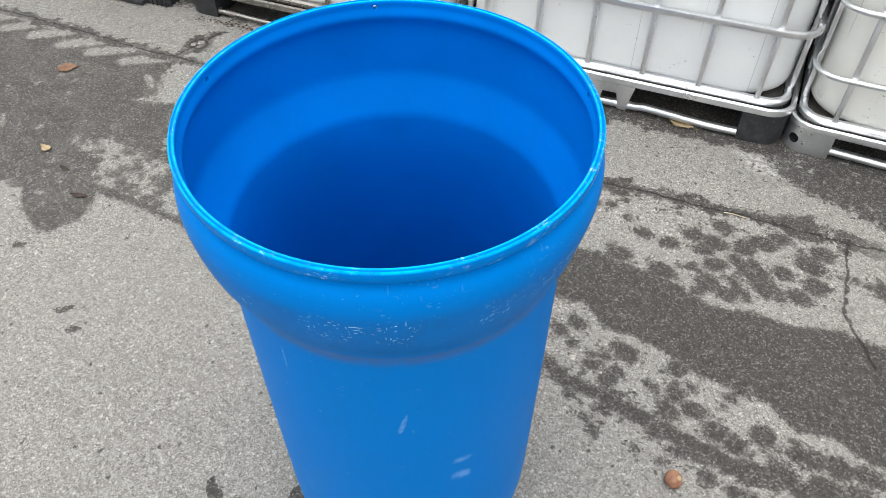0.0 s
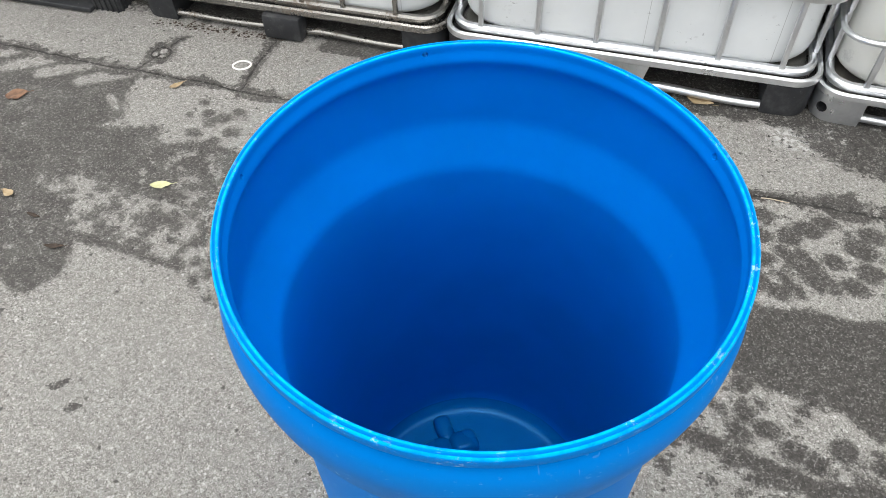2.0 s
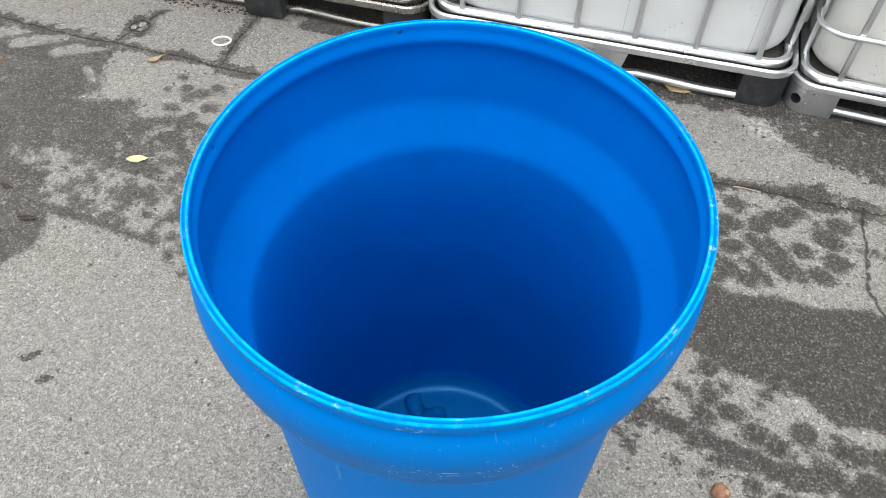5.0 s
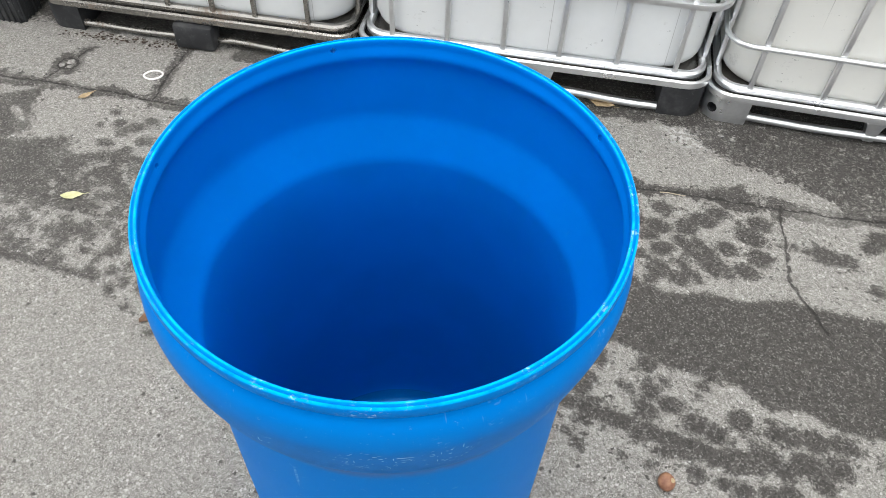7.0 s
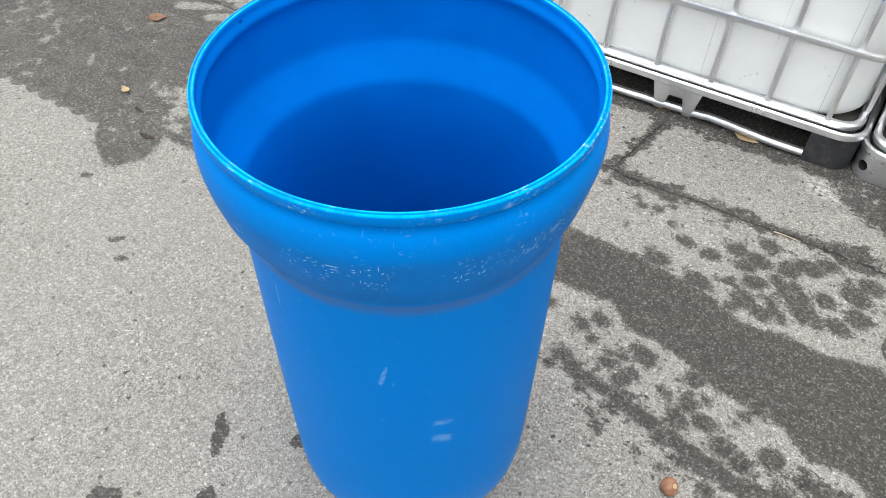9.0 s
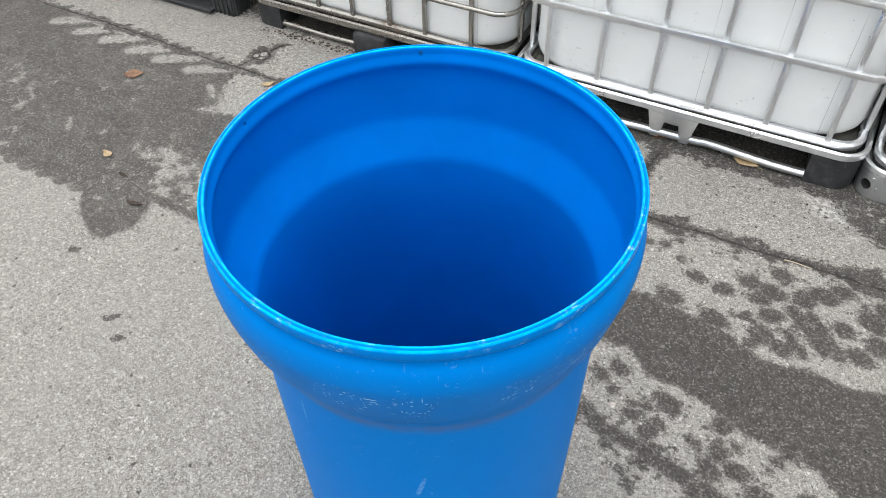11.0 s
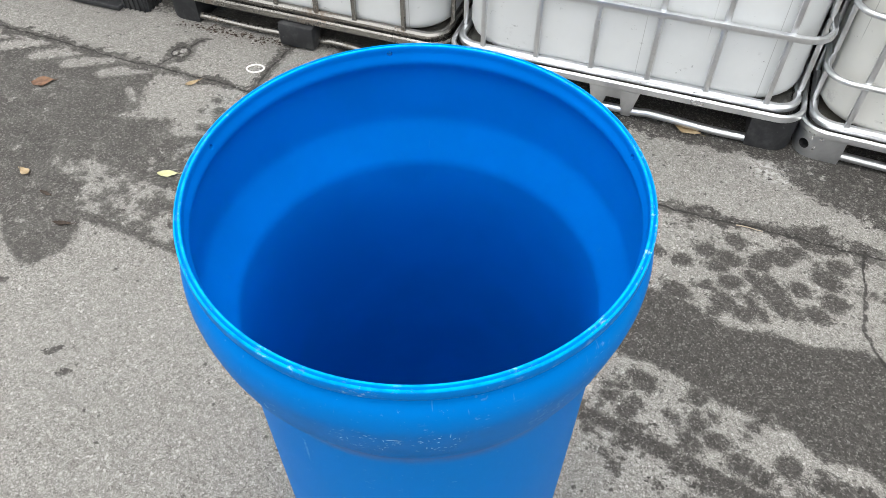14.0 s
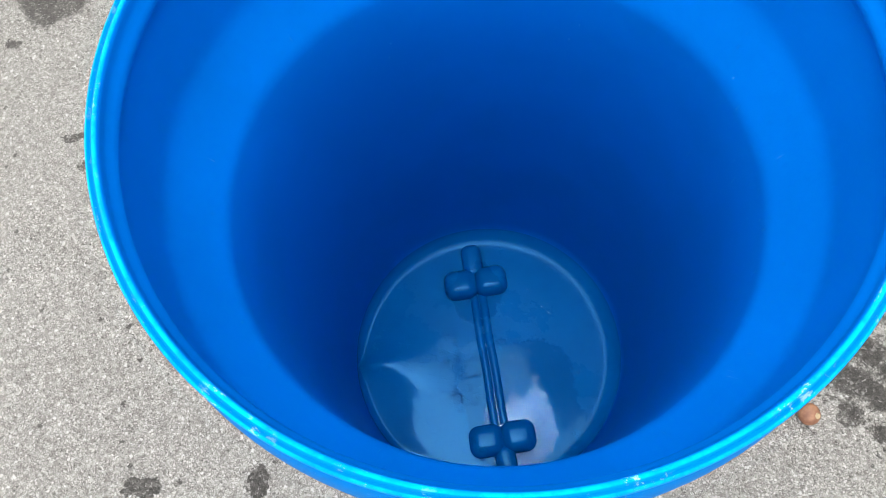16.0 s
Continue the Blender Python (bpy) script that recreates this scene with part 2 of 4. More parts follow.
def drum_material(name, deep):
    """Blue moulded plastic, scraped on the collar and frayed on the rim."""
    m = Mat(name, 0.42, 0.0, 0.045)
    m.bsdf.inputs["Specular Tint"].default_value = (0.02, 0.75, 1.0, 1)
    x, y, z = m.xyz()
    turn = y.op("ARCTAN2", x)
    ring = (x * x + y * y).op("SQRT")
    face = m.tree.nodes.new("ShaderNodeAttribute")
    face.attribute_name = "outer"
    outside = m.val(face.outputs["Fac"]).step(0.3, 0.7)
    cloud = m.noise(7, 3, 0.5)
    dust = m.noise(160, 2, 0.6)
    body = m.mix(cloud.step(0.35, 0.68), deep, tuple(min(1, c * 1.10) for c in deep))
    # greener and less blue on the outside
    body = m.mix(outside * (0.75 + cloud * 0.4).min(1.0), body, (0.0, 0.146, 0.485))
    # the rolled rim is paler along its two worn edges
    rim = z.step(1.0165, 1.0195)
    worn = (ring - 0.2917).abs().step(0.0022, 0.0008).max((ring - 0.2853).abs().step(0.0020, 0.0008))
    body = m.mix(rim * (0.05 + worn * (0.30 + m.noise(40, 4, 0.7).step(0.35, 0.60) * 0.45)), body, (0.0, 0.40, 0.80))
    side_rim = z.step(0.9950, 0.9990) * ring.step(0.2870, 0.2885)
    patchy = m.noise(11, 3, 0.6).step(0.50, 0.60)
    cluster = ((turn + 1.13).abs().step(0.12, 0.02) * 0.9).max((turn + 0.22).abs().step(0.42, 0.12)).max((turn + 0.72).abs().step(0.10, 0.02) * 0.8).max((turn - 2.9).abs().step(0.5, 0.1) * 0.6)
    belt = z.band(0.888, 0.936, 0.010) * outside
    wave = (cloud - 0.5) * 0.020
    strokes = None
    for across, up, tip, share, size in ((9.0, 300.0, 0.05, 0.07, 0.30), (28.0, 360.0, 0.15, 0.11, 0.30), (34.0, 260.0, 1.2, 0.13, 0.30), (70.0, 110.0, -0.9, 0.15, 0.28), (120.0, 45.0, 0.0, 0.13, 0.28)):
        at = m.vec((turn * 0.3 + z * tip + wave) * across * 3.3, (z - turn * 0.3 * tip * 0.4 + wave * 0.6 + (dust - 0.5) * 0.0016) * up)
        on = m.cells(1.0, at, "F1", "Color").step(share + 0.02, share)
        st = (m.cells(1.0, at) + (m.cells(1.0, at, "F1", "Color") / share - 0.5) * 0.12).step(size, size * 0.6) * on
        strokes = st if strokes is None else strokes.max(st)
    nick = m.noise(85, 4, 0.75, (1, 1, 1.4)).step(0.655, 0.68)
    tall = m.noise(1.0, 3, 0.65, None, m.vec(turn * 130.0, z * 22.0), 0.3).step(0.70, 0.74)
    scrape = belt * strokes.max(nick * 0.7) * (patchy * 0.75).max(cluster) * 1.5
    scrape = scrape.max(outside * z.band(0.83, 0.985, 0.02) * strokes * patchy * 0.16)
    fray = m.noise(1.0, 4, 0.75, None, m.vec(turn * 34.0, z * 170.0, ring * 170.0)).step(0.56, 0.62) * m.noise(17, 3, 0.6).step(0.47, 0.60) * (0.45 + (y - x * 0.8).step(0.12, -0.05) * 0.55)
    scrape = scrape.max((side_rim * 0.40).max(rim * worn * 0.6) * fray)
    # fine runs and flecks on the inner wall, thickest on the east side
    inner_run = (1.0 - outside) * z.band(0.66, 0.83, 0.05) * (0.42 + (turn - 0.15).abs().step(0.45, 0.1) * 0.5)
    scrape = scrape.max(outside * (tall * 0.14).max(nick * 0.14)).max(inner_run * tall.max(m.noise(1.0, 4, 0.7, None, m.vec(turn * 55.0, z * 90.0)).step(0.68, 0.72))).clamp()
    marks = None
    for ta, tz, wa, wz, lean in ((-1.133, 0.63, 0.020, 0.034, 0.9), (-0.768, 0.478, 0.085, 0.012, -1.0), (-0.765, 0.420, 0.095, 0.018, -1.0), (-1.815, 0.736, 0.012, 0.035, 0.0),
                                 (-0.541, 1.005, 0.03, 0.010, 0.5)):
        u = (turn - ta - (z - tz) * lean) / wa
        w = (z - tz) / wz
        d = (u * u + w * w + (m.noise(90, 4, 0.75, (1, 1, 1.5)) - 0.5) * 2.0).step(0.9, 0.2)
        marks = d if marks is None else marks.max(d)
    streaks = m.noise(1.0, 3, 0.6, None, m.vec(turn * 16.0 + z * 30.0, z * 330.0 - turn * 70.0)).step(0.36, 0.60)
    scrape = scrape.max(marks * streaks * 0.24 * outside)
    tone = m.mix(scrape * 0.85, body, (0.52, 0.74, 0.88))
    # an uneven brownish ring at the neck, under the collar
    neck_tint = (z - 0.806).abs().step(0.022, 0.004) * m.noise(5, 4, 0.7).step(0.30, 0.55) * 0.42 * outside
    # patchy scuffs over an even darkening, painted as shade below the shoulder
    belt_scuff_shade = outside * z.band(0.835, 0.945, 0.012) * (0.18 + m.noise(13, 5, 0.7).step(0.40, 0.62) * 0.22)
    tone = m.mix(belt_scuff_shade, tone, (0.012, 0.085, 0.25))
    tone = m.mix(neck_tint, tone, (0.085, 0.080, 0.11))
    film = outside * (dust * 0.4 + cloud * 0.6).step(0.45, 0.75) * 0.008 + outside * z.step(0.20, 0.0) * (dust * 0.6 + cloud * 0.4).step(0.40, 0.62) * 0.32
    tone = m.mix(film, tone, (0.22, 0.36, 0.58))
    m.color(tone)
    # clean and glossier inside, dulled by handling outside
    gloss = 0.15 - outside * 0.115
    m.tree.links.new(gloss.socket, m.bsdf.inputs["Specular IOR Level"])
    m.rough(0.36 + cloud * 0.16 + scrape * 0.2)
    m.bump(m.noise(380, 2, 0.5) * 0.4 + cloud * 1.5 - scrape * 0.6, 0.25, 0.001)
    return m.mat


def drum_floor_material():
    m = Mat("shaded_drum_floor_plastic", 0.2, 0.0, 0.30)
    m.bsdf.inputs["Specular Tint"].default_value = (0.12, 0.50, 1.0, 1)
    x, y, z = m.xyz()
    n = m.noise(9, 4, 0.65)
    rag = (m.noise(24, 5, 0.7) - 0.5) * 0.09 + (m.noise(9, 3, 0.6) - 0.5) * 0.10
    pool = (((x - 0.10) * (x - 0.10) + (y + 0.06) * (y + 0.06)).op("SQRT") + rag).step(0.125, 0.112)
    pool = pool.max((((x + 0.06) * (x + 0.06) + (y - 0.10) * (y - 0.10)).op("SQRT") + rag).step(0.060, 0.050))
    # same plastic as the shell, darkened: shade at the bottom is in the colour
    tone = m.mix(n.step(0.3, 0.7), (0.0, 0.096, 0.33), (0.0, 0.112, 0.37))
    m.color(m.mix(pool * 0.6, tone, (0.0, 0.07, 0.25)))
    # a broken film of water: mirror-smooth where it lies, duller where it has dried
    film = (m.noise(13, 5, 0.62) + (m.noise(45, 4, 0.7) - 0.5) * 0.25 - (y + 0.02) * 0.9).step(0.47, 0.485).max(pool)
    skin = (x * x + y * y).op("SQRT").step(0.216, 0.224)
    m.rough((0.40 - film * 0.33 - skin * 0.26).max(0.06))
    m.bump(m.noise(11, 3, 0.55) * 1.2 + film * 0.5 + pool * 0.4 + m.noise(60, 3, 0.7, (1, 2, 1)).step(0.58, 0.66) * 0.25, 0.20, 0.003)
    return m.mat


def steel_material(name, tone, rust=0.0, rough=0.38):
    m = Mat(name, rough, 0.85)
    big = m.noise(6, 4, 0.65)
    spangle = m.cells(90, None, "F1", "Color")
    fine = m.noise(120, 3, 0.6)
    c = m.mix(spangle * 0.25, tone, tuple(c * 0.80 for c in tone))
    c = m.mix(big.step(0.48, 0.72) * 0.35, c, tuple(c * 0.62 for c in tone))
    r = (big + (fine - 0.5) * 0.6).step(0.72 - rust * 0.45, 0.80 - rust * 0.3) * min(1.0, 0.35 + rust)
    c = m.mix(r, c, (0.13, 0.085, 0.05))
    worn = m.noise(13, 4, 0.6).step(0.46, 0.70)
    c = m.mix(worn * 0.22, c, tuple(c * 0.55 for c in tone))
    m.color(c)
    m.metal(0.9 - r * 0.75)
    m.rough(rough + (big - 0.5) * 0.12 + r * 0.3 + worn * 0.06)
    m.bump(fine * 0.25 + big, 0.15, 0.001)
    return m.mat


def bottle_material(name, tone):
    m = Mat(name, 0.42, 0.0, 0.45)
    x, y, z = m.xyz()
    cloud = m.noise(3.5, 4, 0.6)
    c = m.mix(cloud.step(0.35, 0.7) * 0.5, tone, tuple(c * 0.86 for c in tone))
    streak = m.noise(9, 4, 0.7, (1, 1, 0.12)).step(0.66, 0.78) * 0.28
    c = m.mix(streak, c, (0.40, 0.39, 0.36))
    smear = (m.noise(8, 5, 0.72) + (z.step(0.55, 0.18) - 0.5) * 0.10).step(0.64, 0.74) * 0.34
    c = m.mix(smear, c, (0.30, 0.295, 0.28))
    # thin mould lines down the walls
    line = (((x * (1.0 / 0.196) + 0.23).op("FRACT") - 0.5).abs() + (m.noise(6, 2, 0.5) - 0.5) * 0.006).step(0.008, 0.003) * m.noise(3, 3, 0.6, (1, 1, 0.5)).step(0.50, 0.58)
    c = m.mix(line * 0.5, c, (0.25, 0.245, 0.23))
    scuff = m.noise(30, 4, 0.75, (1, 1, 1.6)).step(0.63, 0.72) * m.noise(4, 2, 0.5).step(0.45, 0.60) * 0.6
    c = m.mix(scuff, c, (0.10, 0.10, 0.10))
    m.color(c)
    m.bsdf.inputs["Subsurface Weight"].default_value = 0.25
    m.bsdf.inputs["Subsurface Radius"].default_value = (0.03, 0.03, 0.028)
    m.rough(0.36 + cloud * 0.2)
    m.bump(m.noise(5, 2, 0.5) * 2.0 + m.noise(150, 2, 0.5) * 0.12, 0.3, 0.004)
    return m.mat


def black_plastic_material():
    m = Mat("black_pallet_plastic", 0.6, 0.0, 0.4)
    d = m.noise(14, 5, 0.7)
    c = m.mix(d.step(0.42, 0.72) * 0.5, (0.018, 0.019, 0.021), (0.085, 0.085, 0.085))
    c = m.mix(m.noise(60, 3, 0.7).step(0.66, 0.74) * 0.5, c, (0.2, 0.2, 0.19))
    m.color(c)
    m.rough(0.5 + d * 0.3)
    m.bump(m.noise(220, 2, 0.5), 0.3, 0.001)
    return m.mat


def plain_material(name, a, b, rough=0.6, scale=20.0, bump=0.3):
    m = Mat(name, rough)
    n = m.noise(scale, 4, 0.65)
    m.color(m.mix(n.step(0.3, 0.7), a, b))
    m.bump(m.noise(scale * 5, 3, 0.6) + n, bump, 0.001)
    return m.mat


def water_material():
    m = Mat("standing_water", 0.03, 0.0, 0.5)
    m.bsdf.inputs["Transmission Weight"].default_value = 1.0
    m.bsdf.inputs["Specular Tint"].default_value = (0.60, 0.85, 1.0, 1)
    m.bsdf.inputs["IOR"].default_value = 1.30
    m.bsdf.inputs["Base Color"].default_value = (0.9, 0.95, 1.0, 1)
    m.bump(m.noise(14, 2, 0.5), 0.05, 0.002)
    return m.mat


ASPHALT = asphalt_material()
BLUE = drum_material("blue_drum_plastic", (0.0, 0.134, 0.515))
BLUE_FLOOR_SHADED = drum_floor_material()
GALV = steel_material("galvanised_steel", (0.78, 0.795, 0.81), 0.0, 0.29)
GALV_DULL = steel_material("dull_stained_steel", (0.34, 0.328, 0.305), 0.30, 0.24)
WHITE = bottle_material("white_tank_plastic", (0.71, 0.73, 0.73))
CREAM = bottle_material("cream_tank_plastic", (0.73, 0.73, 0.69))
BLACK = black_plastic_material()
WATER = water_material()
LEAF_YELLOW = plain_material("yellow_green_leaf", (0.40, 0.40, 0.20), (0.53, 0.52, 0.31), 0.55, 40)
LEAF_BROWN = plain_material("dry_brown_leaf", (0.09, 0.048, 0.028), (0.20, 0.108, 0.060), 0.7, 45)
LEAF_TAN = plain_material("pale_tan_leaf", (0.26, 0.19, 0.10), (0.40, 0.31, 0.19), 0.7, 45)
NUT = plain_material("brown_nutshell", (0.15, 0.062, 0.034), (0.27, 0.135, 0.075), 0.6, 45)
LITTER = plain_material("rotten_leaf_crumbs", (0.022, 0.016, 0.012), (0.085, 0.058, 0.040), 0.85, 60)
RING = plain_material("white_seal_plastic", (0.72, 0.71, 0.68), (0.80, 0.79, 0.76), 0.5, 60)
STONE = plain_material("grey_grit", (0.14, 0.134, 0.122), (0.32, 0.31, 0.29), 0.85, 90)
FLAKE = plain_material("pale_stone_flake", (0.24, 0.22, 0.19), (0.44, 0.42, 0.385), 0.85, 130)
TWIG = plain_material("pale_straw", (0.42, 0.35, 0.25), (0.55, 0.47, 0.35), 0.8, 70)
WALL = plain_material("grey_render_wall", (0.20, 0.195, 0.185), (0.27, 0.265, 0.25), 0.9, 3.0)


# ---- mesh helpers ----
def mesh_of(bm, name, smooth=True):
    bmesh.ops.recalc_face_normals(bm, faces=bm.faces[:])
    me = bpy.data.meshes.new(name)
    bm.to_mesh(me)
    bm.free()
    if smooth:
        for f in me.polygons:
            f.use_smooth = True
        me.set_sharp_from_angle(angle=radians(40))
    return me


def part(name, bm, material, parent=None, label="", smooth=True):
    me = bm if isinstance(bm, bpy.types.Mesh) else mesh_of(bm, name, smooth)
    if not me.materials:
        me.materials.append(material)
    ob = new(name, me)
    ob.parent = parent
    if label:
        tagged(ob, label)
    return ob


def rounded_box(bm, x0, x1, y0, y1, z0, z1, r=0.006, seg=2):
    made = bmesh.ops.create_cube(bm, size=1.0)["verts"]
    for v in made:
        v.co = Vector(((x0 + x1) / 2 + v.co.x * (x1 - x0), (y0 + y1) / 2 + v.co.y * (y1 - y0), (z0 + z1) / 2 + v.co.z * (z1 - z0)))
    if r > 0:
        edges = list({e for v in made for e in v.link_edges})
        bmesh.ops.bevel(bm, geom=edges, offset=r, segments=seg, profile=0.5, affect="EDGES")


def lathe(bm, profile, seg=96):
    """Turns a list of (radius, height) round z; a radius of 0 makes one point."""
    rings = []
    for r, z in profile:
        if r < 1e-6:
            rings.append([bm.verts.new((0, 0, z))])
        else:
            rings.append([bm.verts.new((r * math.cos(2 * math.pi * i / seg), r * math.sin(2 * math.pi * i / seg), z)) for i in range(seg)])
    for a, b in zip(rings, rings[1:]):
        for i in range(seg):
            j = (i + 1) % seg
            quad = [a[i % len(a)], a[j % len(a)], b[j % len(b)], b[i % len(b)]]
            bm.faces.new(list(dict.fromkeys(quad)))


def loop_path(w, d, r, n=8):
    """A rectangle w by d with corners of radius r, as points with their outward directions."""
    pts = []
    for cx, cy, a0 in ((w / 2 - r, d / 2 - r, 0), (-w / 2 + r, d / 2 - r, 90), (-w / 2 + r, -d / 2 + r, 180), (w / 2 - r, -d / 2 + r, 270)):
        for i in range(n + 1):
            a = radians(a0 + 90 * i / n)
            pts.append((Vector((cx + r * math.cos(a), cy + r * math.sin(a), 0)), Vector((math.cos(a), math.sin(a), 0))))
    return pts


def sweep_loop(bm, path, profile, z):
    """Carries a closed profile of (outward, up) round a closed level path."""
    rings = [[bm.verts.new(p + out * u + Vector((0, 0, z + v))) for u, v in profile] for p, out in path]
    k = len(profile)
    for a, b in zip(rings, rings[1:] + rings[:1]):
        for i in range(k):
            bm.faces.new((a[i], a[(i + 1) % k], b[(i + 1) % k], b[i]))


def tube(bm, points, radius, k=10, flat=1.0, caps=True):
    """A round tube along points; flat squashes it upright."""
    rings = []
    for i, p in enumerate(points):
        d = (points[min(i + 1, len(points) - 1)] - points[max(i - 1, 0)]).normalized()
        side = d.cross(Vector((0, 0, 1)))
        side = side.normalized() if side.length > 1e-4 else Vector((1, 0, 0))
        up = side.cross(d).normalized()
        rr = radius[i] if isinstance(radius, list) else radius
        rings.append([bm.verts.new(p + side * rr * math.cos(2 * math.pi * j / k) + up * rr * flat * math.sin(2 * math.pi * j / k)) for j in range(k)])
    for a, b in zip(rings, rings[1:]):
        for j in range(k):
            bm.faces.new((a[j], a[(j + 1) % k], b[(j + 1) % k], b[j]))
    if caps:
        bm.faces.new(rings[0][::-1])
        bm.faces.new(rings[-1])


def circle_profile(r, k=8, squash=1.0):
    return [(r * math.cos(2 * math.pi * i / k), r * squash * math.sin(2 * math.pi * i / k)) for i in range(k)]


def bored(ob, bores):
    """Cuts round holes (place, axis, radius) right through a mesh object."""
    bm = bmesh.new()
    for place, axis, r in bores:
        m = Vector(axis).to_track_quat("Z", "Y").to_matrix().to_4x4()
        bmesh.ops.create_cone(bm, cap_ends=True, segments=14, radius1=r, radius2=r, depth=0.14, matrix=Matrix.Translation(place) @ m)
    me = bpy.data.meshes.new("bore")
    bm.to_mesh(me)
    bm.free()
    cutter = new("bore", me)
    mod = ob.modifiers.new("bore", "BOOLEAN")
    mod.operation, mod.object, mod.solver = "DIFFERENCE", cutter, "EXACT"
    bpy.context.view_layer.update()
    done = bpy.data.meshes.new_from_object(ob.evaluated_get(bpy.context.evaluated_depsgraph_get()))
    ob.modifiers.clear()
    ob.data = done
    bpy.data.objects.remove(cutter)
    return ob


# ---- ground and an added wall behind the tanks ----
# damp stains on the asphalt, in metres: outlines of the soaked stretches
TRACK = [(-0.95, 0.80), (-0.40, 0.83), (0.06, 0.84), (0.22, 0.84), (0.40, 0.82), (0.49, 0.80), (0.58, 0.755), (0.70, 0.78), (0.79, 0.765), (0.91, 0.80), (1.03, 0.78), (2.0, 0.74), (4.5, 0.62),
         (4.5, 0.20), (2.0, 0.36), (1.0, 0.41), (0.91, 0.45), (0.84, 0.43), (0.76, 0.49), (0.66, 0.50), (0.58, 0.51), (0.49, 0.55), (0.41, 0.57), (0.32, 0.57), (0.26, 0.63), (0.09, 0.62), (-0.40, 0.63), (-0.95, 0.66)]
WEST = [(-4.5, 1.30), (-2.57, 1.27), (-2.18, 1.23), (-1.91, 1.25), (-1.59, 1.23), (-1.55, 1.27), (-1.54, 1.12), (-1.48, 1.01), (-1.55, 0.95), (-1.38, 0.99), (-1.28, 0.93), (-1.15, 0.98), (-1.02, 0.95), (-0.90, 0.88),
        (-0.90, 0.71), (-1.08, 0.69), (-1.26, 0.70), (-1.47, 0.73), (-1.54, 0.71), (-1.53, 0.64), (-1.42, 0.64), (-1.39, 0.54), (-1.32, 0.48), (-1.29, 0.38), (-1.35, 0.29), (-1.40, 0.29), (-1.51, 0.35), (-1.57, 0.42), (-1.68, 0.43), (-4.5, 0.44)]
# round prints of tyre lugs (x, y, radius), field by field
UPPER_LUGS = [(0.23, 1.06, 0.017), (0.35, 0.97, 0.026), (0.30, 0.86, 0.033), (0.43, 0.84, 0.035), (0.43, 0.96, 0.027), (0.49, 1.02, 0.031), (0.56, 1.01, 0.033), (0.53, 0.97, 0.028), (0.57, 1.09, 0.027),
              (0.64, 1.02, 0.035), (0.69, 1.06, 0.037), (0.74, 1.10, 0.030), (0.75, 1.19, 0.029), (0.81, 1.20, 0.035), (0.83, 1.02, 0.043), (0.85, 0.94, 0.034), (0.76, 0.96, 0.029), (0.56, 0.84, 0.034),
              (0.62, 0.82, 0.031), (0.54, 0.80, 0.022), (0.57, 0.92, 0.030), (0.86, 1.08, 0.032), (0.81, 0.88, 0.032), (0.18, 1.05, 0.016), (0.29, 1.02, 0.012)]
LOWER_LUGS = [(0.21, 0.52, 0.023), (0.25, 0.56, 0.026), (0.26, 0.49, 0.018), (0.21, 0.40, 0.027), (0.25, 0.38, 0.026), (0.32, 0.44, 0.021), (0.29, 0.33, 0.017), (0.37, 0.41, 0.026), (0.39, 0.51, 0.032),
              (0.39, 0.44, 0.020), (0.38, 0.32, 0.020), (0.37, 0.25, 0.017), (0.34, 0.28, 0.013), (0.53, 0.51, 0.027), (0.56, 0.56, 0.022), (0.54, 0.43, 0.027), (0.59, 0.40, 0.028), (0.53, 0.38, 0.025),
              (0.48, 0.43, 0.017), (0.67, 0.47, 0.018), (0.69, 0.50, 0.017), (0.51, 0.30, 0.018), (0.48, 0.24, 0.013), (0.54, 0.23, 0.010), (0.19, 0.36, 0.019)]
EAST_LUGS = [(0.65, 0.36, 0.031), (0.70, 0.34, 0.029), (0.76, 0.39, 0.031), (0.74, 0.28, 0.037), (0.81, 0.30, 0.037), (0.86, 0.28, 0.030), (0.71, 0.22, 0.021), (0.75, 0.21, 0.025), (0.82, 0.21, 0.026),
             (0.65, 0.23, 0.019), (0.64, 0.27, 0.016), (0.88, 0.37, 0.029), (0.93, 0.37, 0.033), (0.91, 0.30, 0.037), (0.98, 0.31, 0.033), (0.84, 0.37, 0.028), (0.86, 0.22, 0.028), (1.00, 0.37, 0.031),
             (0.94, 0.26, 0.028), (0.85, 0.47, 0.019), (0.24, 1.13, 0.026), (0.44, 1.17, 0.028), (0.11, 1.17, 0.022), (0.74, 1.18, 0.020)]
WEST_LUGS = [(-1.15, 1.09, 0.027), (-1.11, 1.13, 0.023), (-1.25, 1.15, 0.019), (-1.21, 1.10, 0.023), (-1.27, 1.08, 0.013), (-1.18, 1.06, 0.023), (-1.09, 1.03, 0.024), (-1.21, 1.00, 0.024), (-1.13, 0.98, 0.022),
             (-1.35, 0.98, 0.024), (-1.09, 1.21, 0.016), (-1.14, 0.63, 0.035), (-1.16, 0.60, 0.020), (-1.09, 0.64, 0.029), (-0.98, 0.64, 0.026), (-0.97, 0.58, 0.025), (-1.00, 0.56, 0.015), (-0.93, 0.65, 0.020),
             (-0.94, 0.51, 0.020), (-0.89, 0.55, 0.021), (-1.00, 0.50, 0.020), (-1.06, 0.57, 0.010), (-1.34, 0.58, 0.017), (-0.89, 0.48, 0.016), (-0.84, 0.48, 0.017), (-0.92, 0.45, 0.018), (-0.85, 0.40, 0.014), (-0.75, 0.34, 0.013)]
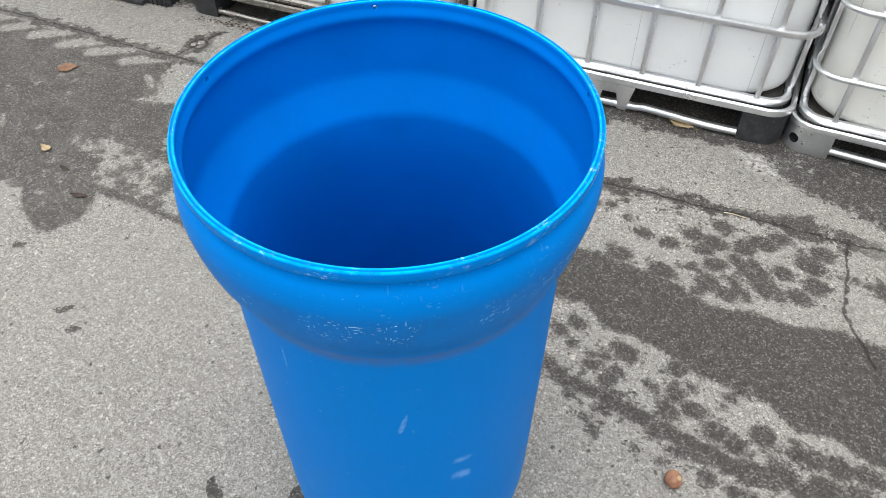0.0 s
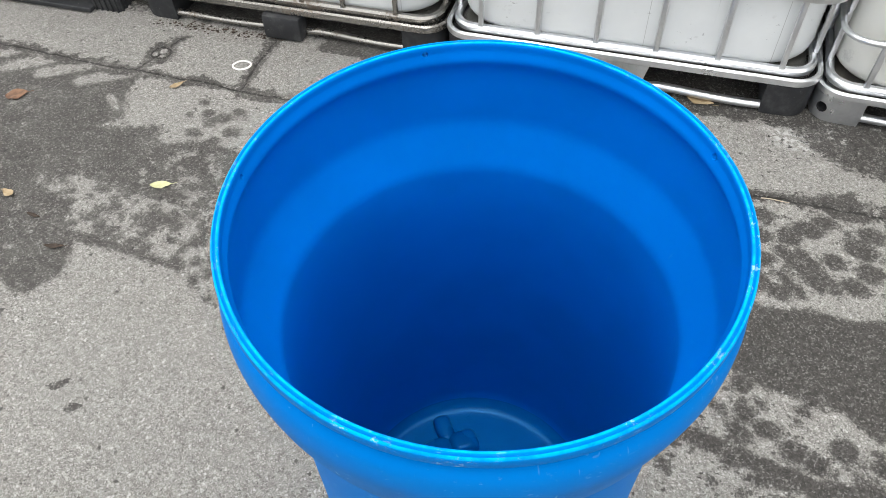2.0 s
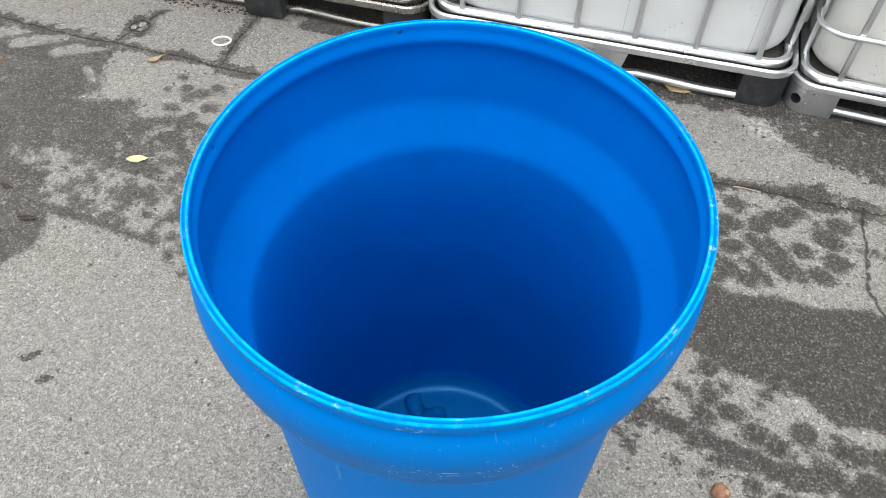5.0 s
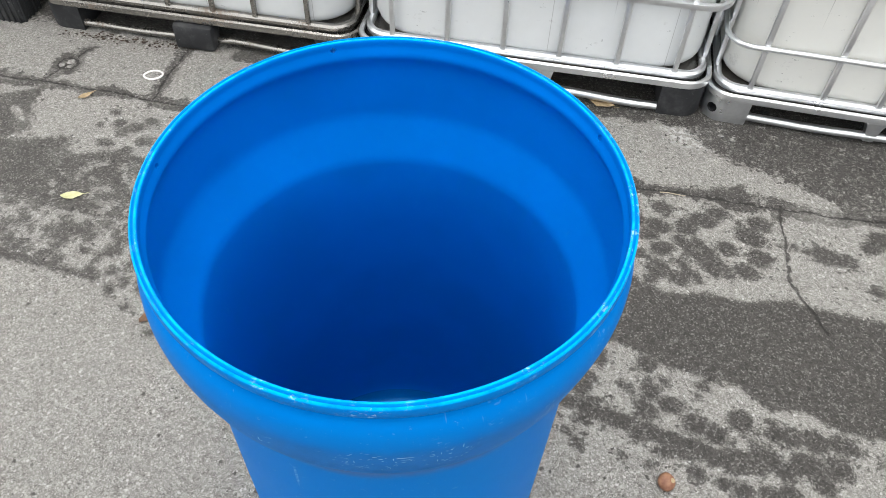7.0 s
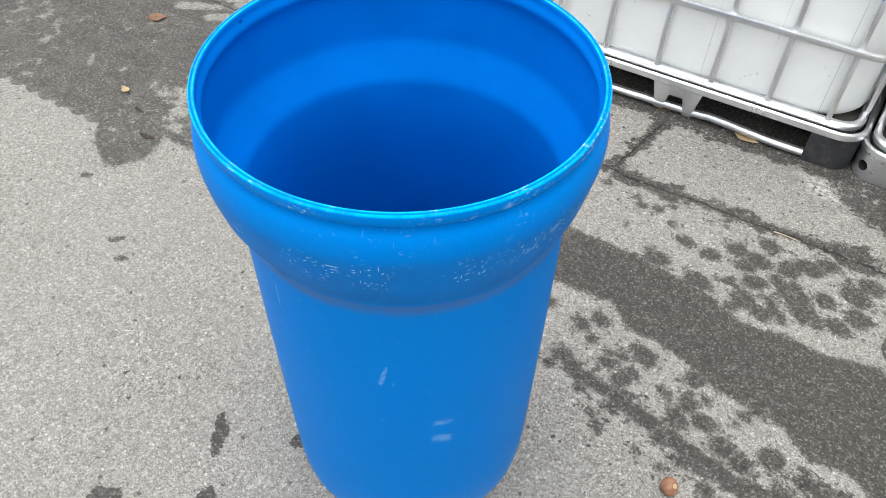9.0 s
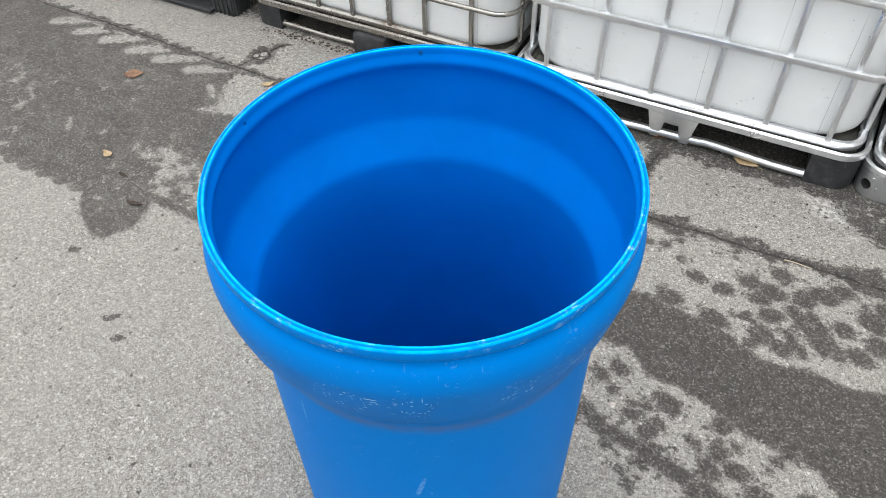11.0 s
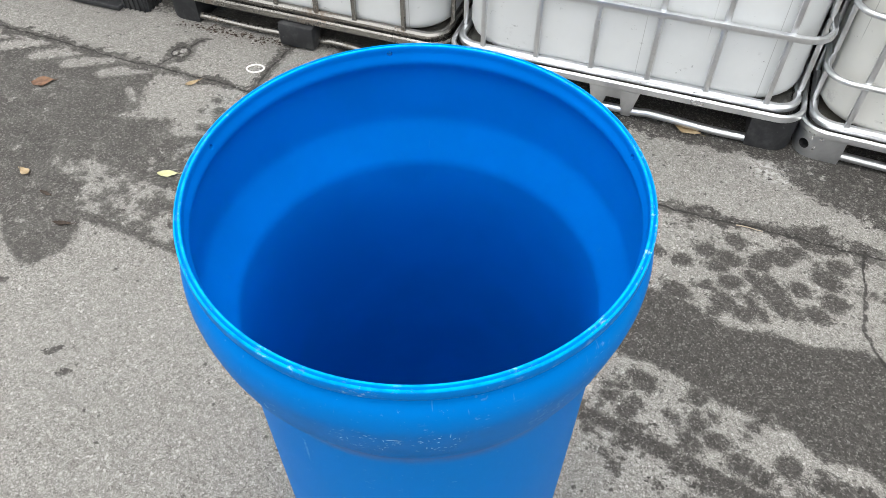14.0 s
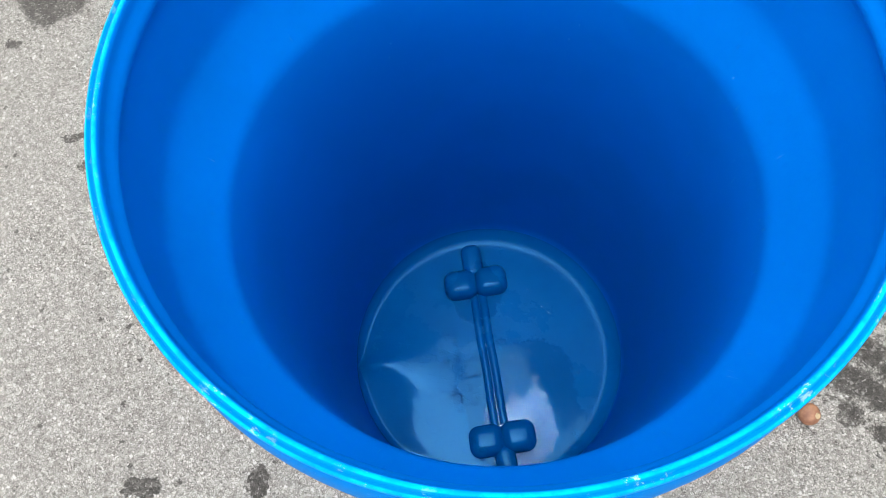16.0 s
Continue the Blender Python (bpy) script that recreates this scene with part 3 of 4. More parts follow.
# long smears (from, to, half width), and dry fingers left between the treads
SMEARS = [(0.67, 0.97, 0.76, 0.86, 0.019), (0.62, 0.97, 0.72, 0.86, 0.021), (0.50, 0.89, 0.57, 0.86, 0.013), (0.62, 0.88, 0.67, 0.82, 0.015), (0.26, 0.37, 0.37, 0.36, 0.021), (0.37, 0.36, 0.47, 0.33, 0.024),
          (0.47, 0.33, 0.57, 0.31, 0.024), (0.57, 0.31, 0.67, 0.29, 0.024), (0.67, 0.29, 0.79, 0.27, 0.021), (-1.36, 0.51, -1.20, 0.505, 0.018), (-1.20, 0.505, -0.98, 0.48, 0.015), (0.02, 1.17, 0.46, 1.16, 0.008), (0.46, 1.165, 0.86, 1.20, 0.008)]
DRY_FINGERS = [(-2.52, 1.19, -2.40, 1.26, 0.030), (-2.36, 1.17, -2.25, 1.25, 0.030), (-2.21, 1.17, -2.09, 1.25, 0.031), (-2.05, 1.16, -1.92, 1.24, 0.032), (-1.90, 1.16, -1.77, 1.24, 0.032), (-1.74, 1.15, -1.60, 1.23, 0.028),
               (-1.59, 1.10, -1.53, 1.05, 0.013), (-1.92, 0.70, -1.88, 0.65, 0.010), (-1.75, 0.71, -1.75, 0.69, 0.008), (-1.59, 0.70, -1.57, 0.68, 0.010), (-1.45, 0.70, -1.41, 0.67, 0.012)]


def outline_depth(px, py, outline):
    """Signed distance from a closed outline: positive inside."""
    best, inside = np.full(px.shape, 9.0), np.zeros(px.shape, bool)
    for (ax, ay), (bx, by) in zip(outline, outline[1:] + outline[:1]):
        best = np.minimum(best, capsule_distance(px, py, ax, ay, bx, by))
        if ay != by:
            inside ^= ((ay > py) != (by > py)) & (px < (bx - ax) * (py - ay) / (by - ay) + ax)
    return np.where(inside, best, -best)


def capsule_distance(px, py, ax, ay, bx, by):
    dx, dy = bx - ax, by - ay
    t = np.clip(((px - ax) * dx + (py - ay) * dy) / (dx * dx + dy * dy), 0, 1)
    return np.hypot(px - ax - t * dx, py - ay - t * dy)


def damp_depth(px, py):
    """How deep inside a damp stain each place of the yard lies."""
    rng = random.Random(11)
    field = np.maximum(outline_depth(px, py, TRACK), outline_depth(px, py, WEST))
    lugs = UPPER_LUGS + LOWER_LUGS + EAST_LUGS + WEST_LUGS
    # the treads run on past the drum and further east
    for x0, x1, y0, y1, slope in ((1.02, 3.4, 0.86, 1.10, -0.03), (1.04, 3.4, 0.20, 0.36, -0.09), (-0.80, 0.05, 0.88, 1.10, 0.0), (-0.80, 0.12, 0.44, 0.60, 0.0)):
        n = int((x1 - x0) * 26)
        for k in range(n):
            x = x0 + (x1 - x0) * (k + rng.random()) / n
            lugs = lugs + [(x, rng.uniform(y0, y1) + (x - x0) * slope, rng.uniform(0.016, 0.036))]
    for k in range(105):
        x = rng.uniform(-1.56, -0.82)
        lugs = lugs + [(x, rng.uniform(0.50, 0.72) - max(0.0, x + 1.0) * 0.3, rng.uniform(0.007, 0.021))]
    for k in range(30):
        lugs = lugs + [(rng.uniform(0.15, 1.0), rng.uniform(0.86, 1.12), rng.uniform(0.007, 0.016)), (rng.uniform(0.2, 1.0), rng.uniform(0.24, 0.48), rng.uniform(0.008, 0.018))]
    for x, y, r in lugs:
        lean, long = rng.uniform(-0.5, 0.2), rng.uniform(1.0, 1.35)
        u, w = (px - x) * math.cos(lean) + (py - y) * math.sin(lean), (py - y) * math.cos(lean) - (px - x) * math.sin(lean)
        field = np.maximum(field, r - np.hypot(u / long, w * (1.1 if long > 1.15 else 1.0)))
    for ax, ay, bx, by, r in SMEARS:
        field = np.maximum(field, r - capsule_distance(px, py, ax, ay, bx, by))
    for ax, ay, bx, by, r in DRY_FINGERS:
        field = np.minimum(field, capsule_distance(px, py, ax, ay, bx, by) - r)
    return np.clip(field, -0.05, 0.05)


def ground():
    """One sheet to the horizon, finely divided where the stains lie."""
    far = [6.0, 9.0, 14.0, 22.0, 36.0, 60.0]
    xs = np.array([-v for v in far[::-1]] + list(np.arange(-4.2, 3.5001, 0.011)) + far)
    ys = np.array([-v for v in far[::-1]] + [-2.0, 0.0] + list(np.arange(0.12, 1.40, 0.010)) + [2.0, 3.0] + far)
    px, py = np.meshgrid(xs, ys)
    nx, ny = len(xs), len(ys)
    me = bpy.data.meshes.new("ground")
    me.vertices.add(nx * ny)
    me.vertices.foreach_set("co", np.stack((px, py, np.zeros_like(px)), -1).astype(np.float32).ravel())
    i = np.arange(nx * ny).reshape(ny, nx)
    quads = np.stack((i[:-1, :-1], i[:-1, 1:], i[1:, 1:], i[1:, :-1]), -1).reshape(-1, 4)
    me.loops.add(quads.size)
    me.loops.foreach_set("vertex_index", quads.ravel().astype(np.int32))
    me.polygons.add(len(quads))
    me.polygons.foreach_set("loop_start", np.arange(0, quads.size, 4, dtype=np.int32))
    me.update(calc_edges=True)
    me.attributes.new("damp", "FLOAT", "POINT").data.foreach_set("value", damp_depth(px, py).astype(np.float32).ravel())
    return tagged(part("ground", me, ASPHALT, None), "worn grey asphalt yard with damp tyre tracks and cracks", "ground", kind="structure")


def back_wall():
    bm = bmesh.new()
    # unseen wall, added to keep daylight out from under the tanks
    rounded_box(bm, -9, 9, 2.62, 2.82, 0, 3.0, 0.01)
    return tagged(part("added_wall_north", bm, WALL), "added plain grey wall behind the tanks, blocks light", "wall", kind="structure")


ground()
back_wall()


# ---- the blue drum ----
OUTER = [(0.0, 0.022), (0.200, 0.022), (0.214, 0.004), (0.226, 0.0), (0.240, 0.004), (0.2515, 0.018), (0.2585, 0.040), (0.2615, 0.075), (0.2625, 0.12),
         (0.2635, 0.30), (0.2640, 0.50), (0.2635, 0.70), (0.2630, 0.785), (0.2633, 0.799), (0.2655, 0.810), (0.2715, 0.826), (0.2805, 0.846), (0.2890, 0.868),
         (0.2945, 0.893), (0.2978, 0.912), (0.3000, 0.928), (0.3010, 0.940), (0.3009, 0.950), (0.3001, 0.960), (0.2987, 0.9690), (0.2963, 0.9775), (0.2926, 0.9845), (0.2882, 0.9890), (0.2846, 0.9915),
         (0.2835, 0.9937), (0.2836, 0.9970), (0.2885, 0.9998), (0.2918, 1.0017), (0.2930, 1.0050), (0.2930, 1.0170), (0.2920, 1.0197), (0.2904, 1.0208), (0.2884, 1.0192), (0.2864, 1.0208)]
INNER = [(0.2846, 1.0206), (0.2834, 1.0190), (0.2828, 1.0150), (0.2834, 1.0110), (0.2826, 1.0060), (0.2808, 1.0010), (0.2796, 0.9965), (0.2796, 0.9930), (0.2812, 0.9885), (0.2845, 0.9830), (0.2880, 0.9745),
         (0.2902, 0.9640), (0.2912, 0.9450), (0.2910, 0.9200), (0.2905, 0.8920), (0.2898, 0.8825), (0.2880, 0.8750), (0.2850, 0.8685), (0.2775, 0.8540), (0.2688, 0.8375), (0.2604, 0.8215), (0.2570, 0.8150), (0.2552, 0.803),
         (0.2550, 0.70), (0.2558, 0.50), (0.2552, 0.30), (0.2540, 0.21), (0.2520, 0.160), (0.2495, 0.115)]


def plastic_drum():
    drum = new("plastic_drum")
    bm = bmesh.new()
    lathe(bm, OUTER + INNER, 144)
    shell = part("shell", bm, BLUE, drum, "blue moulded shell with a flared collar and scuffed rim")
    bored(shell, [((-0.141, 0.249, 1.0095), (-0.141, 0.249, 0), 0.0040), ((0.243, 0.150, 1.0085), (0.243, 0.150, 0), 0.0046), ((-0.285, -0.02, 1.006), (-1, -0.07, 0), 0.0036)])
    for f in shell.data.polygons:
        f.use_smooth = True
    shell.data.set_sharp_from_angle(angle=radians(50))
    # which side of the wall each corner lies on
    outer_z, outer_r = [z for r, z in OUTER[6:-6]], [r for r, z in OUTER[6:-6]]
    inner_z, inner_r = [z for r, z in INNER[::-1]], [r for r, z in INNER[::-1]]
    side = shell.data.attributes.new("outer", "FLOAT", "POINT")
    for k, v in enumerate(shell.data.vertices):
        middle = (np.interp(v.co.z, outer_z, outer_r) + np.interp(v.co.z, inner_z, inner_r)) / 2
        side.data[k].value = 1.0 if math.hypot(v.co.x, v.co.y) > middle else 0.0
    # the collar sits a little off the axis
    for v in shell.data.vertices:
        v.co.x -= 0.003 * max(0.0, 1 - ((v.co.z - 0.885) / 0.085) ** 2) ** 2
    # floor inside, slightly domed, with a dent towards the west
    bm = bmesh.new()
    rings, seg = 14, 96
    rows = []
    for i in range(rings + 1):
        r0 = 0.2215 * i / rings
        row = []
        for j in range(seg if i else 1):
            a = 2 * math.pi * j / seg
            r = r0 + 0.020 * (i / rings) ** 4 * math.exp(-abs(math.remainder(a - radians(210), 2 * math.pi)) / 0.10)
            z = 0.062 + 0.005 * (1 - (r / 0.2215) ** 2) + 0.002 * noise.noise(Vector((r * math.cos(a) * 9, r * math.sin(a) * 9, 0)))
            u, w = -math.cos(radians(30)), -math.sin(radians(30))
            px, py = r * math.cos(a), r * math.sin(a)
            along, perp = px * u + py * w, px * -w + py * u
            if along > 0:
                z += 0.016 * (along / 0.21) ** 2 * math.exp(-(perp / (0.012 + 0.45 * (0.215 - along))) ** 2)
            if i == rings:
                z = 0.0622
            row.append(bm.verts.new((r * math.cos(a) - 0.003, r * math.sin(a) - 0.012, z)))
        rows.append(row)
    for k in range(1, 13):
        row = []
        for j in range(seg):
            a = 2 * math.pi * j / seg
            f = min(1.0, k / 11)
            push = 0.020 * (1 - f) ** 2 * math.exp(-abs(math.remainder(a - radians(210), 2 * math.pi)) / 0.10)
            bend = radians(76) * f
            r, z = (0.2215 + 0.0265 * math.sin(bend) + push, 0.0622 + 0.0265 * (1 - math.cos(bend))) if k < 12 else (0.2493, 0.116)
            off = 1 - f
            row.append(bm.verts.new((r * math.cos(a) - 0.003 * off, r * math.sin(a) - 0.012 * off, z)))
        rows.append(row)
    for a, b in zip(rows, rows[1:]):
        for j in range(seg):
            k = (j + 1) % seg
            bm.faces.new(list(dict.fromkeys((a[j % len(a)], b[j], b[k], a[k % len(a)]))))
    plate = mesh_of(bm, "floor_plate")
    plate.materials.append(BLUE_FLOOR_SHADED)
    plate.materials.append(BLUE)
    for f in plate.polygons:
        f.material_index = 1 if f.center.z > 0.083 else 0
    part("floor_plate", plate, BLUE_FLOOR_SHADED, drum, "wet glossy blue moulded drum bottom")
    turn = math.atan2(0.255, -0.180)
    m = Matrix.Rotation(turn, 4, "Z")
    # weld seam across the bottom: two ridges with a groove between
    for off in (-0.0085, 0.0085):
        bm = bmesh.new()
        tube(bm, [m @ Vector((x, off + 0.0006 * math.sin(x * 47), 0.0675 - 0.05 * x * x)) for x in np.linspace(-0.135, 0.135, 28)], 0.0078, 10, 0.85)
        part("seam_ridge", bm, BLUE_FLOOR_SHADED, drum)
    # the two handle-shaped bosses with their stubs
    for sgn in (1, -1):
        bm = bmesh.new()
        rounded_box(bm, 0.121, 0.179, -0.061, 0.003, 0.056, 0.099, 0.019, 5)
        rounded_box(bm, 0.121, 0.179, -0.003, 0.061, 0.056, 0.099, 0.019, 5)
        rounded_box(bm, 0.160, 0.228, -0.019, 0.019, 0.058, 0.094, 0.014, 4)
        bm.transform(Matrix.Translation((0.0065, -0.009, -0.006)) @ m @ Matrix.Rotation(0 if sgn > 0 else math.pi, 4, "Z"))
        part("boss", bm, BLUE_FLOOR_SHADED, drum, "hammer-shaped moulded boss")
    drum.matrix_world = pose(-0.011, 0.019, 0.0035, 1.08, 0.65, 0)
    return tagged(drum, "open blue plastic drum with flared collar standing on asphalt", "drum")


plastic_drum()


def blob(bm, cx, cy, z, rx, ry, seed, n=48, ragged=0.35, thick=0.0012, turn=0.0):
    """A flat pool with an uneven outline and a rounded edge."""
    top, low = [], []
    for i in range(n):
        a = 2 * math.pi * i / n
        k = 1 + ragged * (noise.noise(Vector((math.cos(a) * 1.3 + seed, math.sin(a) * 1.3, 0))) + 0.5 * noise.noise(Vector((math.cos(a) * 4 + seed, math.sin(a) * 4, 3))) + 0.3 * noise.noise(Vector((math.cos(a) * 11 + seed, math.sin(a) * 11, 7))))
        x, y = rx * k * math.cos(a), ry * k * math.sin(a)
        x, y = x * math.cos(turn) - y * math.sin(turn), x * math.sin(turn) + y * math.cos(turn)
        low.append(bm.verts.new((cx + x, cy + y, z)))
        top.append(bm.verts.new((cx + x * 0.96, cy + y * 0.96, z + thick)))
    for i in range(n):
        j = (i + 1) % n
        bm.faces.new((low[i], low[j], top[j], top[i]))
    bm.faces.new(top)
    bm.faces.new(low[::-1])


# ---- intermediate bulk tanks ----
def post_bm(x, y, z0, z1, wide, crossings):
    """An upright cage tube, pinched where the hoops cross it and flattened at its foot."""
    bm = bmesh.new()
    stops = [(z0, 1.35, 0.45), (z0 + 0.02, 1.3, 0.5), (z0 + 0.035, 1.0, 1.0)]
    for c in crossings:
        stops += [(c - 0.030, 1, 1), (c - 0.020, 1.12, 0.55), (c - 0.012, 1.0, 0.9), (c + 0.012, 1.0, 0.9), (c + 0.020, 1.12, 0.55), (c + 0.030, 1, 1)]
    stops.append((z1, 1, 1))
    rings = []
    for z, sx, sy in stops:
        ring = []
        for j in range(12):
            a = 2 * math.pi * (j + 0.5) / 12
            cx, cy = math.cos(a), math.sin(a)
            q = (abs(cx) ** 4 + abs(cy) ** 4) ** 0.25
            ring.append(bm.verts.new((x + wide / 2 * sx * cx / q, y + wide / 2 * sy * cy / q, z)))
        rings.append(ring)
    for a, b in zip(rings, rings[1:]):
        for j in range(12):
            bm.faces.new((a[j], a[(j + 1) % 12], b[(j + 1) % 12], b[j]))
    bm.faces.new(rings[0][::-1])
    bm.faces.new(rings[-1])
    return bm


def bottle_bm(w, d, z0, z1, radius):
    bm = bmesh.new()
    levels = [(0.060, 0.000), (0.030, 0.003), (0.013, 0.011), (0.004, 0.024), (0.0, 0.045)]
    prof = [(i, z0 + h) for i, h in levels] + [(0.0, z0 + 0.05 + (z1 - z0 - 0.10) * k / 12) for k in range(1, 12)] + [(i, z1 - h) for i, h in reversed(levels)]
    rings = []
    for inset, z in prof:
        ring = []
        path = []
        base = loop_path(w - 2 * inset, d - 2 * inset, max(0.03, radius - inset * 0.5), 8)
        for i, (p, out) in enumerate(base):
            q, qo = base[(i + 1) % len(base)]
            path.append((p, out))
            if (q - p).length > 0.2:
                for k in range(1, 10):
                    path.append((p.lerp(q, k / 10), out))
        for p, out in path:
            swell = 0.004 * math.sin(p.x * 33.0 + p.y * 33.0) * (0.5 + 0.5 * math.sin(z * 15)) if inset == 0 else 0
            ring.append(bm.verts.new(p + out * swell + Vector((0, 0, z))))
        rings.append(ring)
    n = len(rings[0])
    for a, b in zip(rings, rings[1:]):
        for i in range(n):
            bm.faces.new((a[i], a[(i + 1) % n], b[(i + 1) % n], b[i]))
    bm.faces.new(rings[0][::-1])
    bm.faces.new(rings[-1])
    return bm


def corner_foot_bm(sx, sy, w, d, kind, drop):
    """A pallet foot under the corner (sx, sy); its outer corner is rounded."""
    bm = bmesh.new()
    lx, ly, h, r = (0.15, 0.15, 0.128, 0.07) if kind != "ribbed" else (0.13, 0.13, 0.142, 0.015)
    outline = []
    h -= drop
    ox, oy = w / 2 - 0.004, d / 2 - 0.004
    for i in range(9):
        a = radians(90 * i / 8)
        outline.append((ox - r + r * math.cos(a), oy - r + r * math.sin(a)))
    outline += [(ox - lx, oy), (ox - lx, oy - ly), (ox, oy - ly)]
    zs = [0.0, 0.012, h * 0.5, h]
    grow = [0.965, 0.99, 1.0, 1.0] if kind != "ribbed" else [0.90, 0.93, 0.97, 1.0]
    cx, cy = ox - lx / 2, oy - ly / 2
    rings = [[bm.verts.new(((cx + (x - cx) * g) * sx, (cy + (y - cy) * g) * sy, z)) for x, y in outline] for z, g in zip(zs, grow)]
    n = len(outline)
    for a, b in zip(rings, rings[1:]):
        for i in range(n):
            bm.faces.new((a[i], a[(i + 1) % n], b[(i + 1) % n], b[i]))
    bm.faces.new(rings[0])
    bm.faces.new(rings[-1])
    return bm


def bulk_tank(place, turn, label, posts, hoops, steel, bottle, feet, round_hoops=False, drop=0.0, w=1.215, d=1.0, bottle_radius=0.17):
    tank = new("bulk_tank")
    hoops = [h - drop for h in hoops]
    # pallet
    for sx in (-1, 1):
        for sy in (-1, 1):
            ob = part("corner_foot", corner_foot_bm(sx, sy, w, d, feet, drop), GALV if feet == "steel" else BLACK, tank, "bent steel corner foot with a round hole" if feet == "steel" else "black plastic corner foot")
            for k in range(5 if feet == "ribbed" else 0):
                u = -0.5 + (k + 0.5) / 5
                ex, ey = sx * (w / 2 - 0.008), sy * (d / 2 - 0.008)
                bm = bmesh.new()
                rounded_box(bm, sx * (w / 2 - 0.069 + u * 0.12) - 0.004, sx * (w / 2 - 0.069 + u * 0.12) + 0.004, ey - 0.006, ey + 0.006, 0.0, 0.142 - drop, 0.002, 1)
                part("rib", bm, BLACK, ob)
                bm = bmesh.new()
                rounded_box(bm, ex - 0.006, ex + 0.006, sy * (d / 2 - 0.069 + u * 0.12) - 0.004, sy * (d / 2 - 0.069 + u * 0.12) + 0.004, 0.0, 0.142 - drop, 0.002, 1)
                part("rib", bm, BLACK, ob)
            if feet == "steel":
                ob = bored(ob, [((sx * (w / 2 - 0.035), -(d / 2 - 0.02), 0.046), (sx * 0.5, -0.866, 0), 0.018)] if sy < 0 else [((sx * (w / 2 - 0.035), d / 2 - 0.02, 0.046), (sx * 0.5, 0.866, 0), 0.015)])
                # black on the hole's walls stands in for the shade inside
                ob.data.materials.append(BLACK)
                for f in ob.data.polygons:
                    off = Vector((f.center.x - sx * (w / 2 - 0.035), f.center.y - sy * (d / 2 - 0.02), 0))
                    away = off - off.dot(Vector((sx * 0.5, sy * 0.866, 0))) * Vector((sx * 0.5, sy * 0.866, 0))
                    if math.hypot(away.length, f.center.z - 0.046) < 0.0185 and abs(f.normal.dot(Vector((sx * 0.5, sy * 0.866, 0)))) < 0.3:
                        f.material_index = 1
    for sy in (-1, 0, 1):
        bm = bmesh.new()
        y = sy * (d / 2 - 0.022)
        if feet == "ribbed":
            rounded_box(bm, -w / 2 + 0.12, w / 2 - 0.12, y - 0.05, y + 0.05, 0.004, 0.024, 0.004, 1)
            part("skid", bm, BLACK, tank)
        else:
            pts = [Vector((x, y + 0.003 * math.sin(x * 13), 0.026 + 0.005 * math.sin(x * 9 + 1) * (1 if abs(x) > 0.12 else 0))) for x in np.linspace(-w / 2 + 0.12, w / 2 - 0.12, 36)]
            tube(bm, pts, 0.0155 if feet != "plastic" else 0.014, 12, 0.9)
            part("skid_tube", bm, steel, tank)
        if feet == "ribbed":
            bm = bmesh.new()
            rounded_box(bm, -0.07, 0.07, y - 0.06, y + 0.02, 0.0, 0.135 - drop, 0.012, 2)
            foot = part("middle_foot", bm, BLACK, tank)
            for k in range(4):
                bm = bmesh.new()
                rounded_box(bm, -0.06 + k * 0.036, -0.05 + k * 0.036, y + sy * 0.02 - 0.006, y + sy * 0.02 + 0.006, 0.004, 0.13 - drop, 0.002, 1)
                part("rib", bm, BLACK, foot)
        elif feet == "plastic":
            bm = bmesh.new()
            rounded_box(bm, -0.075, 0.075, y - 0.05, y + 0.022, 0.004, 0.128 - drop, 0.012, 2)
            part("middle_foot", bm, BLACK, tank)
        else:
            # two bent prongs hanging from a plate
            for x in (-0.052, 0.052):
                bm = bmesh.new()
                rings = []
                for z, hw, t in ((0.008, 0.017, 0.016), (0.040, 0.020, 0.018), (0.075, 0.027, 0.020), (0.128 - drop, 0.036, 0.022)):
                    rings.append([bm.verts.new((x + sxx * hw, y + syy * t - sy * 0.004, z)) for sxx, syy in ((-1, -1), (1, -1), (1, 1), (-1, 1))])
                for a, b in zip(rings, rings[1:]):
                    for i in range(4):
                        bm.faces.new((a[i], a[(i + 1) % 4], b[(i + 1) % 4], b[i]))
                bm.faces.new(rings[0])
                bm.faces.new(rings[-1])
                bmesh.ops.bevel(bm, geom=bm.edges[:], offset=0.003, segments=2, affect="EDGES")
                part("foot_prong", bm, steel, tank, "bent steel foot prong")
            bm = bmesh.new()
            rounded_box(bm, -0.03, 0.03, y - 0.008, y + 0.008, 0.070, 0.128 - drop, 0.003, 1)
            part("foot_plate", bm, steel, tank)
    # tray: outer lip, inner rolled edge and the sheet between them
    lip = loop_path(w, d, 0.085)
    bm = bmesh.new()
    sweep_loop(bm, lip, [(0.000, -0.014), (0.005, -0.010), (0.006, 0.0), (0.004, 0.010), (-0.004, 0.014), (-0.012, 0.010), (-0.013, 0.0), (-0.010, -0.012)], 0.143 - drop)
    part("tray_lip", bm, steel, tank, "folded steel tray lip")
    bm = bmesh.new()
    inner = loop_path(w - 0.062, d - 0.062, 0.072)
    sweep_loop(bm, inner, [(0.012, -0.012), (0.013, 0.004), (0.006, 0.012), (-0.006, 0.013), (-0.012, 0.006), (-0.012, -0.008), (0.0, -0.014)], 0.165 - drop)
    part("base_rail", bm, steel, tank, "tubular base rail of the cage")
    bm = bmesh.new()
    edge = loop_path(w - 0.050, d - 0.050, 0.065)
    for z in (0.142, 0.150):
        bm.faces.new([bm.verts.new(p + Vector((0, 0, z - drop))) for p, out in edge])
    bmesh.ops.bridge_loops(bm, edges=bm.edges[:])
